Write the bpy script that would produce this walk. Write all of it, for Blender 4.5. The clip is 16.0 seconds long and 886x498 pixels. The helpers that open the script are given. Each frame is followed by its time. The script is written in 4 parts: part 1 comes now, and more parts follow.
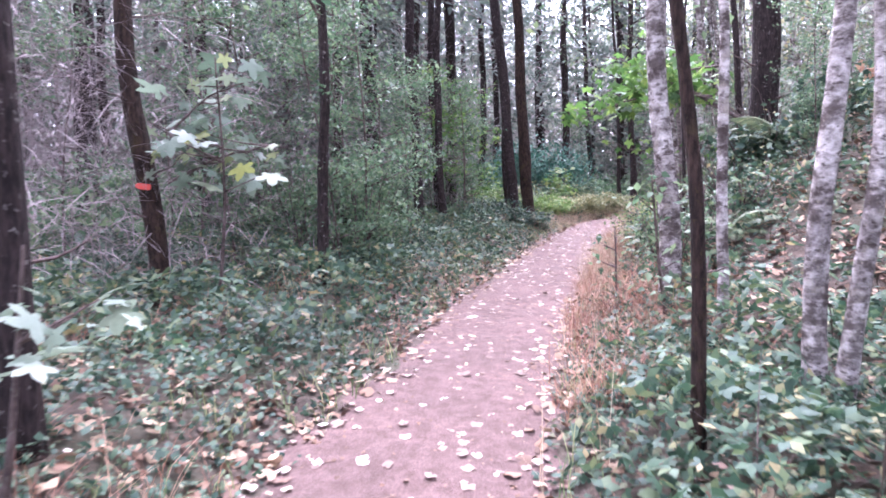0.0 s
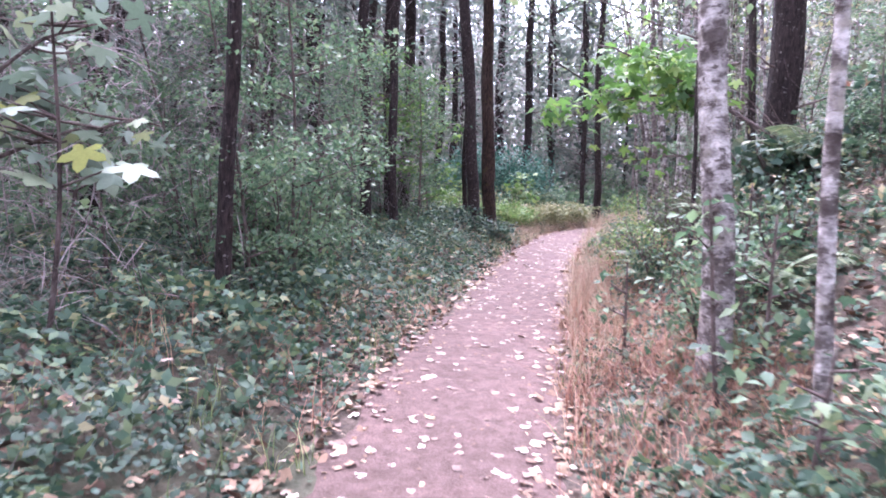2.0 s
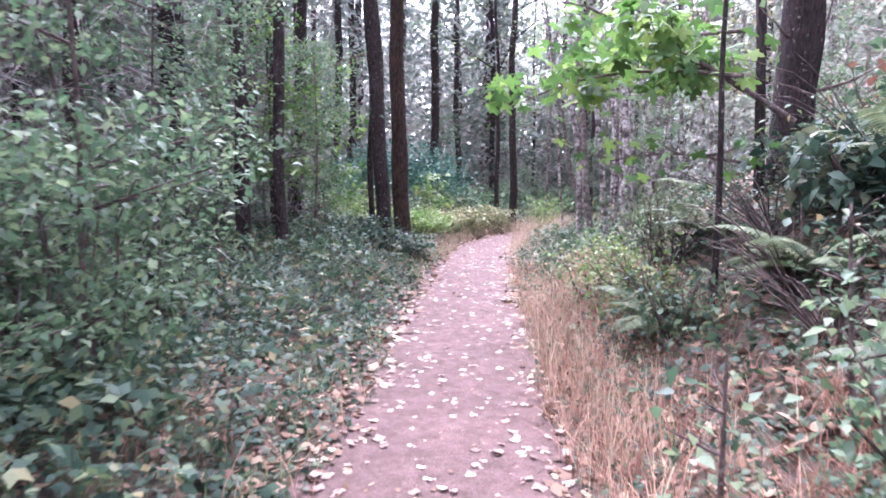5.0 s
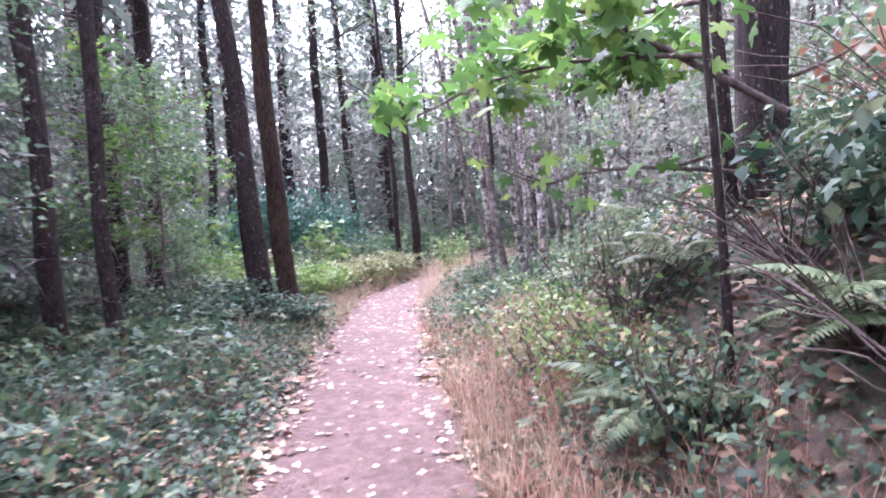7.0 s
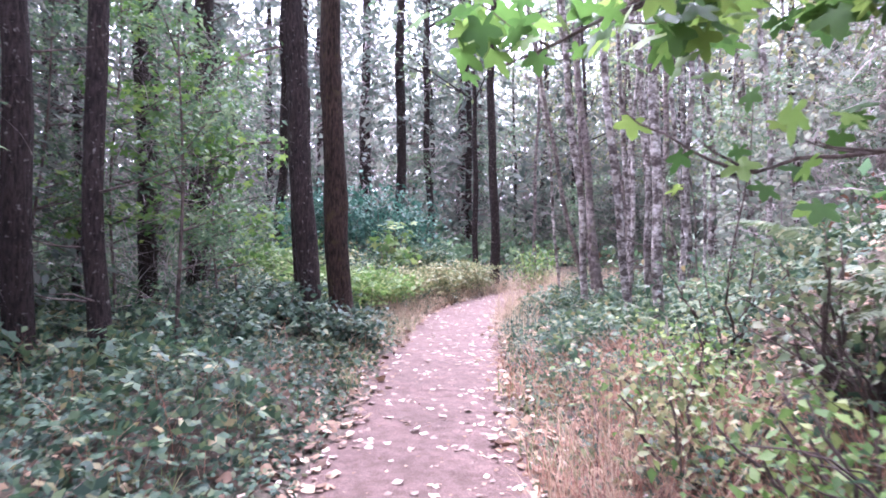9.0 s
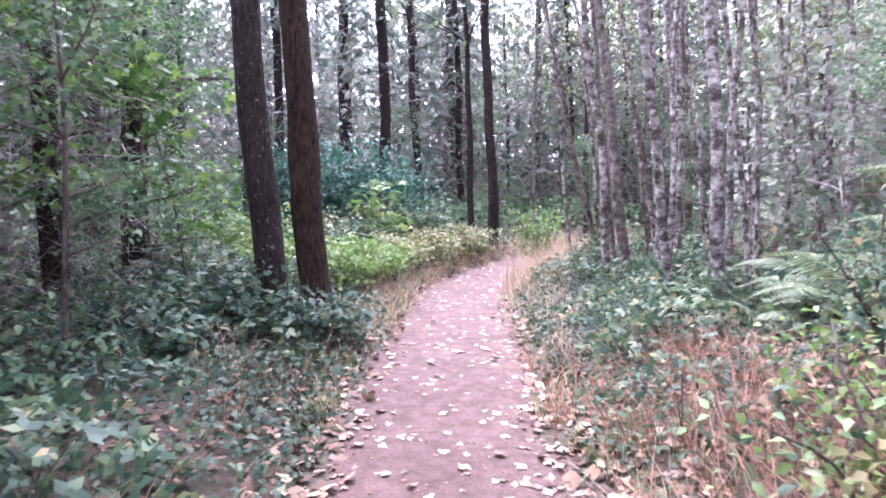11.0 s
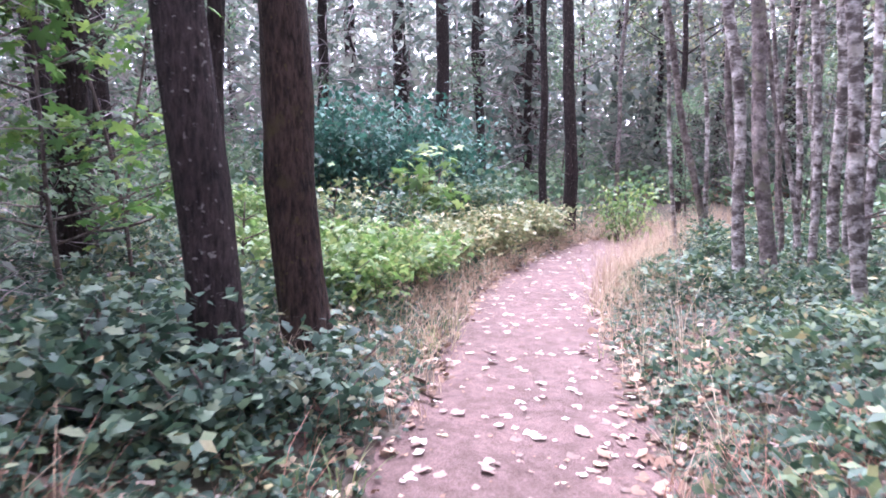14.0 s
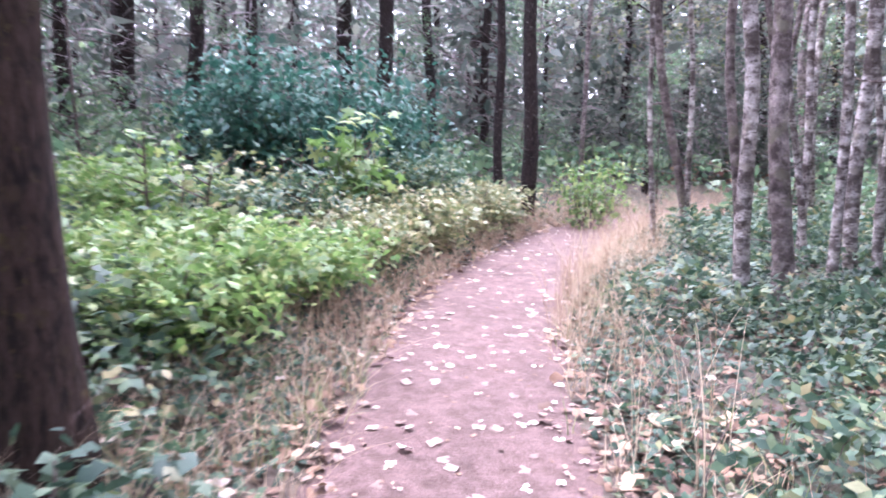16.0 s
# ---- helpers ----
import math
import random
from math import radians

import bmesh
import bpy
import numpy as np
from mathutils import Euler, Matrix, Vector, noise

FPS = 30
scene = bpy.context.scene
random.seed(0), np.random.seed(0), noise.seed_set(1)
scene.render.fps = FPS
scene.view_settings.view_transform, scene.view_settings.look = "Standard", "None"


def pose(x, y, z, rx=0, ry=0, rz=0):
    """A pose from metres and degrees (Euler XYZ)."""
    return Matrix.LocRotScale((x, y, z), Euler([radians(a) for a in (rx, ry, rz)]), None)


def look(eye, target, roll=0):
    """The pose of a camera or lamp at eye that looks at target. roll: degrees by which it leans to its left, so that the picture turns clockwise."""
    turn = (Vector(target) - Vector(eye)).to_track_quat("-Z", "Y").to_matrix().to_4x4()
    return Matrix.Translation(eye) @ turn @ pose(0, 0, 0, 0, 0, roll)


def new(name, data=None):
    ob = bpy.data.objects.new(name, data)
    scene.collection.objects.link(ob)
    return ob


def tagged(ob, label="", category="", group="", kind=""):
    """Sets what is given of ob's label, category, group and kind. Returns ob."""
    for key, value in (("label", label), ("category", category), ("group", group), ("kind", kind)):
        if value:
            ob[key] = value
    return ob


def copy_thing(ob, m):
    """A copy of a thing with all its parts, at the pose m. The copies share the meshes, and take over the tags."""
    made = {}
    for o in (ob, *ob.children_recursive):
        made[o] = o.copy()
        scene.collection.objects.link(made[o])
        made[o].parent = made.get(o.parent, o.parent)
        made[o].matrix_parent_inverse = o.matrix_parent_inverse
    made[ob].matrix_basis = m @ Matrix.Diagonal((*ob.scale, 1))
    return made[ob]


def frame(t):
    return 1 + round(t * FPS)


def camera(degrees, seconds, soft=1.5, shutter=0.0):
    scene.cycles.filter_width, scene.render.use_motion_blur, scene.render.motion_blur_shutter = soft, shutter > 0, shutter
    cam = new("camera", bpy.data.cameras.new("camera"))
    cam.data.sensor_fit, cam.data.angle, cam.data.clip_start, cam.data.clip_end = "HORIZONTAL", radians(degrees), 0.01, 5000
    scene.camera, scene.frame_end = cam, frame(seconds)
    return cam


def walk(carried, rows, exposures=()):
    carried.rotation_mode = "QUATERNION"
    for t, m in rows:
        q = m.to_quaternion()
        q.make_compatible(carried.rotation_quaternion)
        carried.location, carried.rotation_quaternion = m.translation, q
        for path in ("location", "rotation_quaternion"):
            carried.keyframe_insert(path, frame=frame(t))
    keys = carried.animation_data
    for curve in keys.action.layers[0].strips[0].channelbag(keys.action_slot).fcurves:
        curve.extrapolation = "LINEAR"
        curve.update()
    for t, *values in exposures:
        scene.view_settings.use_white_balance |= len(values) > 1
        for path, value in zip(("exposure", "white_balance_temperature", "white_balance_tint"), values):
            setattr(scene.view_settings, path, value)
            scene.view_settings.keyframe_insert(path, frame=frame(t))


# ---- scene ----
cam = camera(67.6, 16.0, 1.75, 0.5)
METRES, EYE, TILT, LEAN, TURN = 15.5, 1.585, -3.5, 1.6, 0.0
ROWS = [
    (0.0, 0.0, 0.0, 0.0, 0.0, 0.0, -0.0),
    (0.5, 0.0012, 0.0344, 0.0053, -1.77, 0.37, -0.3),
    (1.0, -0.0002, 0.0666, 0.0091, -5.6, 0.91, -0.4),
    (1.5, 0.0009, 0.0974, 0.0129, -5.67, 1.84, -1.05),
    (2.0, -0.0017, 0.1301, 0.0179, -4.51, -0.04, -2.71),
    (2.5, -0.0089, 0.1608, 0.0239, -4.44, 0.07, -1.09),
    (3.0, -0.0095, 0.1907, 0.0274, -5.93, -0.06, -0.16),
    (3.5, -0.009, 0.2171, 0.0305, -8.46, -0.37, 0.44),
    (6.0, 0.0201, 0.3715, 0.0483, -16.59, 0.89, -0.16),
    (6.5, 0.0315, 0.4021, 0.0507, -17.82, 1.95, 4.53),
    (7.0, 0.0432, 0.4274, 0.0562, -21.43, 3.58, 4.25),
    (7.5, 0.0544, 0.4568, 0.0602, -20.97, 2.52, -0.43),
    (8.0, 0.0648, 0.4871, 0.0624, -20.7, 3.31, -2.46),
    (8.5, 0.0732, 0.5176, 0.0641, -15.22, 4.78, -0.95),
    (11.0, 0.1019, 0.675, 0.079, -16.51, 1.22, 0.63),
    (11.5, 0.1087, 0.7024, 0.0813, -14.3, 0.11, -0.51),
    (12.0, 0.1145, 0.7314, 0.0835, -17.08, -0.86, -1.14),
    (12.5, 0.1206, 0.7587, 0.0876, -17.24, -1.81, 0.13),
    (13.0, 0.1293, 0.7889, 0.0909, -15.14, -2.73, -0.42),
    (13.5, 0.1379, 0.8174, 0.0959, -13.09, -2.58, -0.52),
    (14.0, 0.1485, 0.845, 0.0985, -11.21, -1.62, -0.76),
    (14.5, 0.1594, 0.8714, 0.1031, -11.2, -1.79, -2.08),
    (15.0, 0.1681, 0.8993, 0.1084, -11.82, -2.07, -3.79),
    (15.5, 0.1842, 0.9294, 0.1104, -10.71, -2.92, -0.63),
    (16.0, 0.1948, 0.9601, 0.1119, -14.75, -4.02, -1.63),
]
walk(cam, [(t, pose(0, 0, EYE, TILT, LEAN, TURN) @ pose(METRES * x, METRES * y, METRES * z, 90 + pitch, roll, yaw)) for t, x, y, z, yaw, pitch, roll in ROWS],
     exposures=[(0.0, 3.5, 5550, 33), (3.5, 3.6, 5550, 33), (7.0, 3.75, 5550, 33), (11.0, 3.78, 5550, 33), (16.0, 3.9, 5500, 32)])

# ---- world and light: overcast sky above a closed canopy ----
world = bpy.data.worlds.new("sky")
scene.world = world
world.use_nodes = True
wn = world.node_tree
sky = wn.nodes.new("ShaderNodeTexSky")
sky.sky_type = "NISHITA"
sky.sun_disc = False
sky.sun_elevation, sky.sun_rotation = radians(56), radians(-16)
sky.air_density, sky.dust_density, sky.ozone_density = 1.0, 2.0, 1.0
cloud = wn.nodes.new("ShaderNodeHueSaturation")
cloud.inputs["Saturation"].default_value = 0.3
wn.links.new(sky.outputs[0], cloud.inputs["Color"])
wn.links.new(cloud.outputs[0], wn.nodes["Background"].inputs["Color"])
wn.nodes["Background"].inputs["Strength"].default_value = 0.15
sun = new("sun", bpy.data.lights.new("sun", "SUN"))
sun.data.energy, sun.data.angle, sun.data.color = 3.0, radians(80), (1.0, 0.96, 0.94)
sun.matrix_basis = look((-5, 17, 26), (0, 0, 0))


# ---- materials ----
def material(name, rough=0.8):
    m = bpy.data.materials.new(name)
    m.use_nodes = True
    t = m.node_tree
    b = t.nodes["Principled BSDF"]
    b.inputs["Roughness"].default_value = rough
    return m, t, b


def ramp(t, stops, fac):
    r = t.nodes.new("ShaderNodeValToRGB")
    while len(r.color_ramp.elements) < len(stops):
        r.color_ramp.elements.new(0.5)
    for e, (p, c) in zip(r.color_ramp.elements, stops):
        e.position, e.color = p, (*c, 1)
    t.links.new(fac, r.inputs[0])
    return r.outputs[0]


def noise_tex(t, scale, detail=6, rough=0.6, stretch=None, coord="Object"):
    tc = t.nodes.new("ShaderNodeTexCoord")
    n = t.nodes.new("ShaderNodeTexNoise")
    n.inputs["Scale"].default_value, n.inputs["Detail"].default_value, n.inputs["Roughness"].default_value = scale, detail, rough
    out = tc.outputs[coord]
    if stretch:
        mp = t.nodes.new("ShaderNodeMapping")
        mp.inputs["Scale"].default_value = stretch
        t.links.new(out, mp.inputs[0])
        out = mp.outputs[0]
    t.links.new(out, n.inputs["Vector"])
    return n.outputs["Fac"]


def mix(t, a, b, fac, mode="MIX"):
    n = t.nodes.new("ShaderNodeMix")
    n.data_type, n.blend_type = "RGBA", mode
    for s, v in ((0, fac), (6, a), (7, b)):
        if isinstance(v, (int, float)):
            n.inputs[s].default_value = v
        elif isinstance(v, tuple):
            n.inputs[s].default_value = (*v, 1)
        else:
            t.links.new(v, n.inputs[s])
    return n.outputs[2]


def bump(t, b, height, strength, distance):
    n = t.nodes.new("ShaderNodeBump")
    n.inputs["Strength"].default_value, n.inputs["Distance"].default_value = strength, distance
    t.links.new(height, n.inputs["Height"])
    t.links.new(n.outputs[0], b.inputs["Normal"])


def leaf_material(name, stops, rough=0.45, through_light=0.35, patch=0.35, single=False):
    """Leaves: each its own shade, paler light shining through, patches of older growth."""
    m, t, b = material(name, rough)
    g = t.nodes.new("ShaderNodeNewGeometry")
    c = ramp(t, stops, t.nodes.new("ShaderNodeObjectInfo").outputs["Random"] if single else g.outputs["Random Per Island"])
    c = mix(t, c, ramp(t, [(0.35, (0.55, 0.55, 0.5)), (0.65, (1.25, 1.25, 1.1))], noise_tex(t, 0.9, 3)), patch, "MULTIPLY")
    c = mix(t, c, ramp(t, [(0.3, (0.8, 0.8, 0.8)), (0.7, (1.15, 1.15, 1.15))], noise_tex(t, 60, 3)), 0.5, "MULTIPLY")
    t.links.new(c, b.inputs["Base Color"])
    tr = t.nodes.new("ShaderNodeBsdfTranslucent")
    t.links.new(c, tr.inputs[0])
    ms = t.nodes.new("ShaderNodeMixShader")
    ms.inputs[0].default_value = through_light
    t.links.new(b.outputs[0], ms.inputs[1])
    t.links.new(tr.outputs[0], ms.inputs[2])
    t.links.new(ms.outputs[0], t.nodes["Material Output"].inputs[0])
    return m


def bark_material(name, dark, light, lichen, amount, stretch=(5, 5, 2.4), bands=0.0):
    m, t, b = material(name, 0.9)
    b.inputs["Specular IOR Level"].default_value = 0.2
    n1 = noise_tex(t, 3, 8, 0.7, stretch)
    c = ramp(t, [(0.38, dark), (0.64, light)], n1)
    if bands:
        nb = noise_tex(t, 1, 6, 0.65, (4, 4, 7))
        c = mix(t, c, dark, ramp(t, [(0.48, (0, 0, 0)), (0.57, (bands, bands, bands))], nb))
        c = mix(t, c, dark, ramp(t, [(0.58, (0, 0, 0)), (0.63, (bands, bands, bands))], noise_tex(t, 1, 4, 0.6, (14, 14, 26))))
    n2 = noise_tex(t, 5, 6, 0.6)
    c = mix(t, c, lichen, ramp(t, [(0.56 - amount, (0, 0, 0)), (0.66 - amount, (0.75, 0.75, 0.75))], n2))
    c = mix(t, c, lichen, ramp(t, [(0.62, (0, 0, 0)), (0.68, (0.9, 0.9, 0.9))], noise_tex(t, 22, 4)))
    c = mix(t, c, ramp(t, [(0.3, (0.55, 0.5, 0.5)), (0.7, (1.3, 1.25, 1.2))], noise_tex(t, 1.3, 4)), 0.8, "MULTIPLY")
    t.links.new(c, b.inputs["Base Color"])
    bump(t, b, n1, 0.9, 0.045)
    return m


BARK_DARK = bark_material("dark_furrowed_bark", (0.012, 0.008, 0.008), (0.055, 0.039, 0.037), (0.2, 0.185, 0.17), -0.1, (14, 14, 3.2))
BARK_MOSS = bark_material("mossy_bark", (0.009, 0.005, 0.004), (0.065, 0.04, 0.031), (0.06, 0.045, 0.018), -0.02, (13, 13, 3.0))
BARK_PALE = bark_material("pale_alder_bark", (0.06, 0.045, 0.04), (0.64, 0.6, 0.58), (0.3, 0.27, 0.23), 0.0, (2.6, 2.6, 3.4), 0.85)
BARK_GREY = bark_material("grey_alder_bark", (0.06, 0.045, 0.043), (0.36, 0.31, 0.3), (0.16, 0.15, 0.11), 0.02, (4, 4, 4), 0.6)
TWIG = bark_material("twig_bark", (0.05, 0.035, 0.032), (0.17, 0.13, 0.12), (0.2, 0.19, 0.16), 0.0)
# grey of dead twigs, lightened further to paint haze into the far wood
GREYTWIG = bark_material("hazed_grey_dead_twig", (0.17, 0.14, 0.142), (0.38, 0.325, 0.33), (0.42, 0.39, 0.38), 0.0)
IVY = leaf_material("ivy_leaf", [(0, (0.018, 0.042, 0.03)), (0.5, (0.048, 0.092, 0.06)), (0.88, (0.1, 0.145, 0.09)), (1, (0.2, 0.2, 0.12))], 0.65, 0.3, 0.6)
BRAMBLE = leaf_material("bramble_leaf", [(0, (0.026, 0.06, 0.038)), (0.55, (0.062, 0.115, 0.066)), (0.9, (0.14, 0.18, 0.085)), (1, (0.32, 0.25, 0.13))], 0.6, 0.35, 0.5)
GREEN = leaf_material("maple_leaf_green", [(0, (0.05, 0.11, 0.03)), (0.6, (0.11, 0.22, 0.05)), (1, (0.23, 0.32, 0.08))], 0.5, 0.5)
BRIGHT = leaf_material("bright_leaf", [(0, (0.08, 0.15, 0.04)), (0.6, (0.15, 0.25, 0.07)), (1, (0.3, 0.34, 0.13))], 0.5, 0.45)
PALEGREEN = leaf_material("yellowing_leaf", [(0, (0.1, 0.14, 0.055)), (0.6, (0.2, 0.22, 0.1)), (1, (0.42, 0.35, 0.2))], 0.55, 0.35)
SILVER = leaf_material("pale_leaf", [(0, (0.11, 0.16, 0.11)), (0.7, (0.21, 0.265, 0.2)), (1, (0.32, 0.34, 0.1))], 0.45, 0.4)
GREEN_ONE = leaf_material("maple_leaf_single", [(0, (0.05, 0.11, 0.03)), (0.6, (0.11, 0.22, 0.05)), (1, (0.23, 0.32, 0.08))], 0.5, 0.5, 0.2, True)
SILVER_ONE = leaf_material("pale_leaf_single", [(0, (0.11, 0.16, 0.11)), (0.7, (0.21, 0.265, 0.2)), (1, (0.32, 0.34, 0.1))], 0.45, 0.4, 0.2, True)
BLUEGREEN = leaf_material("blue_green_leaf", [(0, (0.02, 0.07, 0.05)), (0.6, (0.05, 0.15, 0.11)), (1, (0.11, 0.21, 0.145))], 0.55, 0.3)
UNDER = leaf_material("understorey_leaf", [(0, (0.05, 0.095, 0.055)), (0.55, (0.1, 0.17, 0.09)), (1, (0.2, 0.26, 0.14))], 0.5, 0.5)
CANOPY = leaf_material("canopy_leaf", [(0, (0.07, 0.11, 0.06)), (0.6, (0.13, 0.18, 0.09)), (1, (0.24, 0.27, 0.12))], 0.5, 0.5)
# grey-green needles, with some distance haze mixed into their colour
NEEDLE = leaf_material("hazed_conifer_needle", [(0, (0.06, 0.085, 0.07)), (0.6, (0.11, 0.135, 0.11)), (1, (0.2, 0.2, 0.175))], 0.6, 0.5)
# far foliage: haze is put into the colour, paler and greyer than real leaves
HAZE_LEAF = leaf_material("haze_pale_leaf", [(0, (0.13, 0.16, 0.13)), (0.6, (0.21, 0.235, 0.195)), (1, (0.32, 0.32, 0.26))], 0.7, 0.65)
STRAW = leaf_material("dry_grass", [(0, (0.24, 0.15, 0.1)), (0.5, (0.38, 0.275, 0.185)), (1, (0.52, 0.41, 0.3))], 0.7, 0.3)
RUSSET = leaf_material("russet_weed", [(0, (0.17, 0.07, 0.05)), (0.6, (0.33, 0.16, 0.11)), (1, (0.45, 0.3, 0.2))], 0.75, 0.25)
GRASS = leaf_material("green_grass", [(0, (0.07, 0.11, 0.04)), (0.6, (0.16, 0.2, 0.08)), (1, (0.36, 0.32, 0.16))], 0.6, 0.3)
FERN = leaf_material("fern_leaf", [(0, (0.06, 0.09, 0.042)), (0.6, (0.13, 0.17, 0.085)), (1, (0.27, 0.27, 0.16))], 0.5, 0.35)
FALLEN = leaf_material("fallen_leaf_pale", [(0, (0.13, 0.075, 0.055)), (0.35, (0.27, 0.18, 0.14)), (0.75, (0.43, 0.345, 0.3)), (0.93, (0.6, 0.52, 0.46)), (1, (0.5, 0.4, 0.22))], 0.6, 0.1, 0.1)
FALLEN_ONE = leaf_material("fallen_leaf_single", [(0, (0.13, 0.075, 0.055)), (0.35, (0.27, 0.18, 0.14)), (0.75, (0.43, 0.345, 0.3)), (0.93, (0.6, 0.52, 0.46)), (1, (0.5, 0.4, 0.22))], 0.6, 0.1, 0.1, True)
LITTER = leaf_material("brown_leaf_litter", [(0, (0.09, 0.05, 0.035)), (0.6, (0.24, 0.14, 0.09)), (1, (0.45, 0.33, 0.23))], 0.8, 0.05, 0.3)

EARTH, t, b = material("forest_floor", 0.95)
n1, n2 = noise_tex(t, 14, 8, 0.7), noise_tex(t, 1.2, 4)
c = ramp(t, [(0.3, (0.03, 0.022, 0.017)), (0.55, (0.1, 0.07, 0.052)), (0.75, (0.2, 0.145, 0.11))], n1)
c = mix(t, c, (0.05, 0.06, 0.03), ramp(t, [(0.45, (0, 0, 0)), (0.65, (0.7, 0.7, 0.7))], n2))
t.links.new(c, b.inputs["Base Color"])
bump(t, b, n1, 0.9, 0.05)

PATH, t, b = material("trodden_earth", 0.92)
n1, n2, n3 = noise_tex(t, 70, 8, 0.75), noise_tex(t, 1.6, 5), noise_tex(t, 9, 6)
c = ramp(t, [(0.25, (0.055, 0.031, 0.026)), (0.5, (0.14, 0.085, 0.074)), (0.8, (0.25, 0.168, 0.15))], n1)
c = mix(t, c, ramp(t, [(0.3, (0.7, 0.68, 0.66)), (0.7, (1.15, 1.12, 1.12))], n2), 0.7, "MULTIPLY")
c = mix(t, c, ramp(t, [(0.35, (0.6, 0.56, 0.53)), (0.6, (1.1, 1.1, 1.1))], n3), 0.8, "MULTIPLY")
t.links.new(c, b.inputs["Base Color"])
bump(t, b, n1, 0.9, 0.02)

RED, t, b = material("red_plastic", 0.5)
b.inputs["Base Color"].default_value = (0.5, 0.05, 0.03, 1)


# ---- the lie of the land ----
LINE_Y = np.array([-60, -8, 0, 3.2, 4.7, 7.1, 9.5, 10.6, 11.4, 14.3, 15.9, 17.2, 19.5, 21.0, 23.0, 24.5, 26.0, 28.0, 60])
LINE_X = np.array([-9, -1.5, -0.6, -0.3, 0.07, 0.6, 1.28, 1.65, 1.85, 2.7, 3.2, 3.68, 4.45, 5.15, 6.45, 7.7, 9.4, 12.5, 62])
FINE_Y = np.arange(-60, 60, 0.1)
FINE_X = np.convolve(np.pad(np.interp(FINE_Y, LINE_Y, LINE_X), 10, mode="edge"), np.ones(21) / 21, "valid")
SLOPE = np.gradient(FINE_X, 0.1)


def line_x(y):
    return np.interp(y, FINE_Y, FINE_X)


def smooth(v, a, b):
    s = np.clip((v - a) / (b - a), 0, 1)
    return s * s * (3 - 2 * s)


def wave(x, y, f, k):
    """Cheap rolling unevenness, about -1 to 1."""
    return (np.sin(f * x * 1.3 + k) * np.cos(f * y + 2.1 * k) + np.sin(f * (0.7 * x + 1.1 * y) * 1.9 + 5 * k) * 0.5 + np.cos(f * (1.7 * x - 0.8 * y) * 2.7 + k) * 0.3) / 1.8


def off_path(x, y):
    return (x - line_x(y)) / np.sqrt(1 + np.interp(y, FINE_Y, SLOPE) ** 2)


def land(x, y):
    d = off_path(x, y)
    s = np.abs(d) - 0.62
    left = 0.3 * smooth(s, 0, 1.2) + 0.02 * np.clip(s, 0, 30)
    bank = 1.75 * smooth(y, 3.5, 8.5) * (1 - smooth(y, 11.0, 16.5))
    hill = bank * smooth(s, 0.5, 3.2) + (0.05 + 0.28 * smooth(y, 2, 8) * (1 - smooth(y, 13, 22))) * np.clip(s - 2.5, 0, 22)
    h = np.where(d < 0, left, 0.22 * smooth(s, 0, 1.2) + hill)
    rough = smooth(s, -0.2, 0.8)
    steep = np.where(d > 0, 0.6 * np.clip(s - 5.0, 0, 14) * smooth(y, 8, 13) * (1 - smooth(y, 24, 34)), 0)
    h = h + steep + 0.0542 * np.clip(y, -40, 45) - 0.028 * np.clip(x, -25, 25)
    return h + rough * (0.07 * wave(x, y, 1.3, 0.4) + 0.03 * wave(x, y, 5, 1.7)) + (1 - rough) * 0.012 * wave(x, y, 4, 2.2)


# ---- mesh helpers ----
def raw_mesh(name, v, f, mats, smooth_shade=False, mat_index=None):
    me = bpy.data.meshes.new(name)
    v, f = np.asarray(v, dtype=np.float32), np.asarray(f, dtype=np.int32)
    k = f.shape[1]
    me.vertices.add(len(v))
    me.vertices.foreach_set("co", v.ravel())
    me.loops.add(f.size)
    me.loops.foreach_set("vertex_index", f.ravel())
    me.polygons.add(len(f))
    me.polygons.foreach_set("loop_start", np.arange(0, f.size, k, dtype=np.int32))
    if mat_index is not None:
        me.polygons.foreach_set("material_index", np.asarray(mat_index, dtype=np.int32))
    me.update(calc_edges=True)
    if smooth_shade:
        me.polygons.foreach_set("use_smooth", np.ones(len(f), dtype=bool))
    for m in mats if isinstance(mats, (list, tuple)) else [mats]:
        me.materials.append(m)
    return me


def part(name, vf, mat, parent, label="", smooth_shade=False, kind=""):
    ob = new(name, raw_mesh(name, vf[0], vf[1], mat, smooth_shade))
    ob.parent = parent
    return tagged(ob, label, kind=kind)


def joined(pieces):
    vs, fs, k = [], [], 0
    for v, f in pieces:
        vs.append(np.asarray(v, dtype=np.float64))
        fs.append(np.asarray(f) + k)
        k += len(v)
    return np.concatenate(vs), np.concatenate(fs)


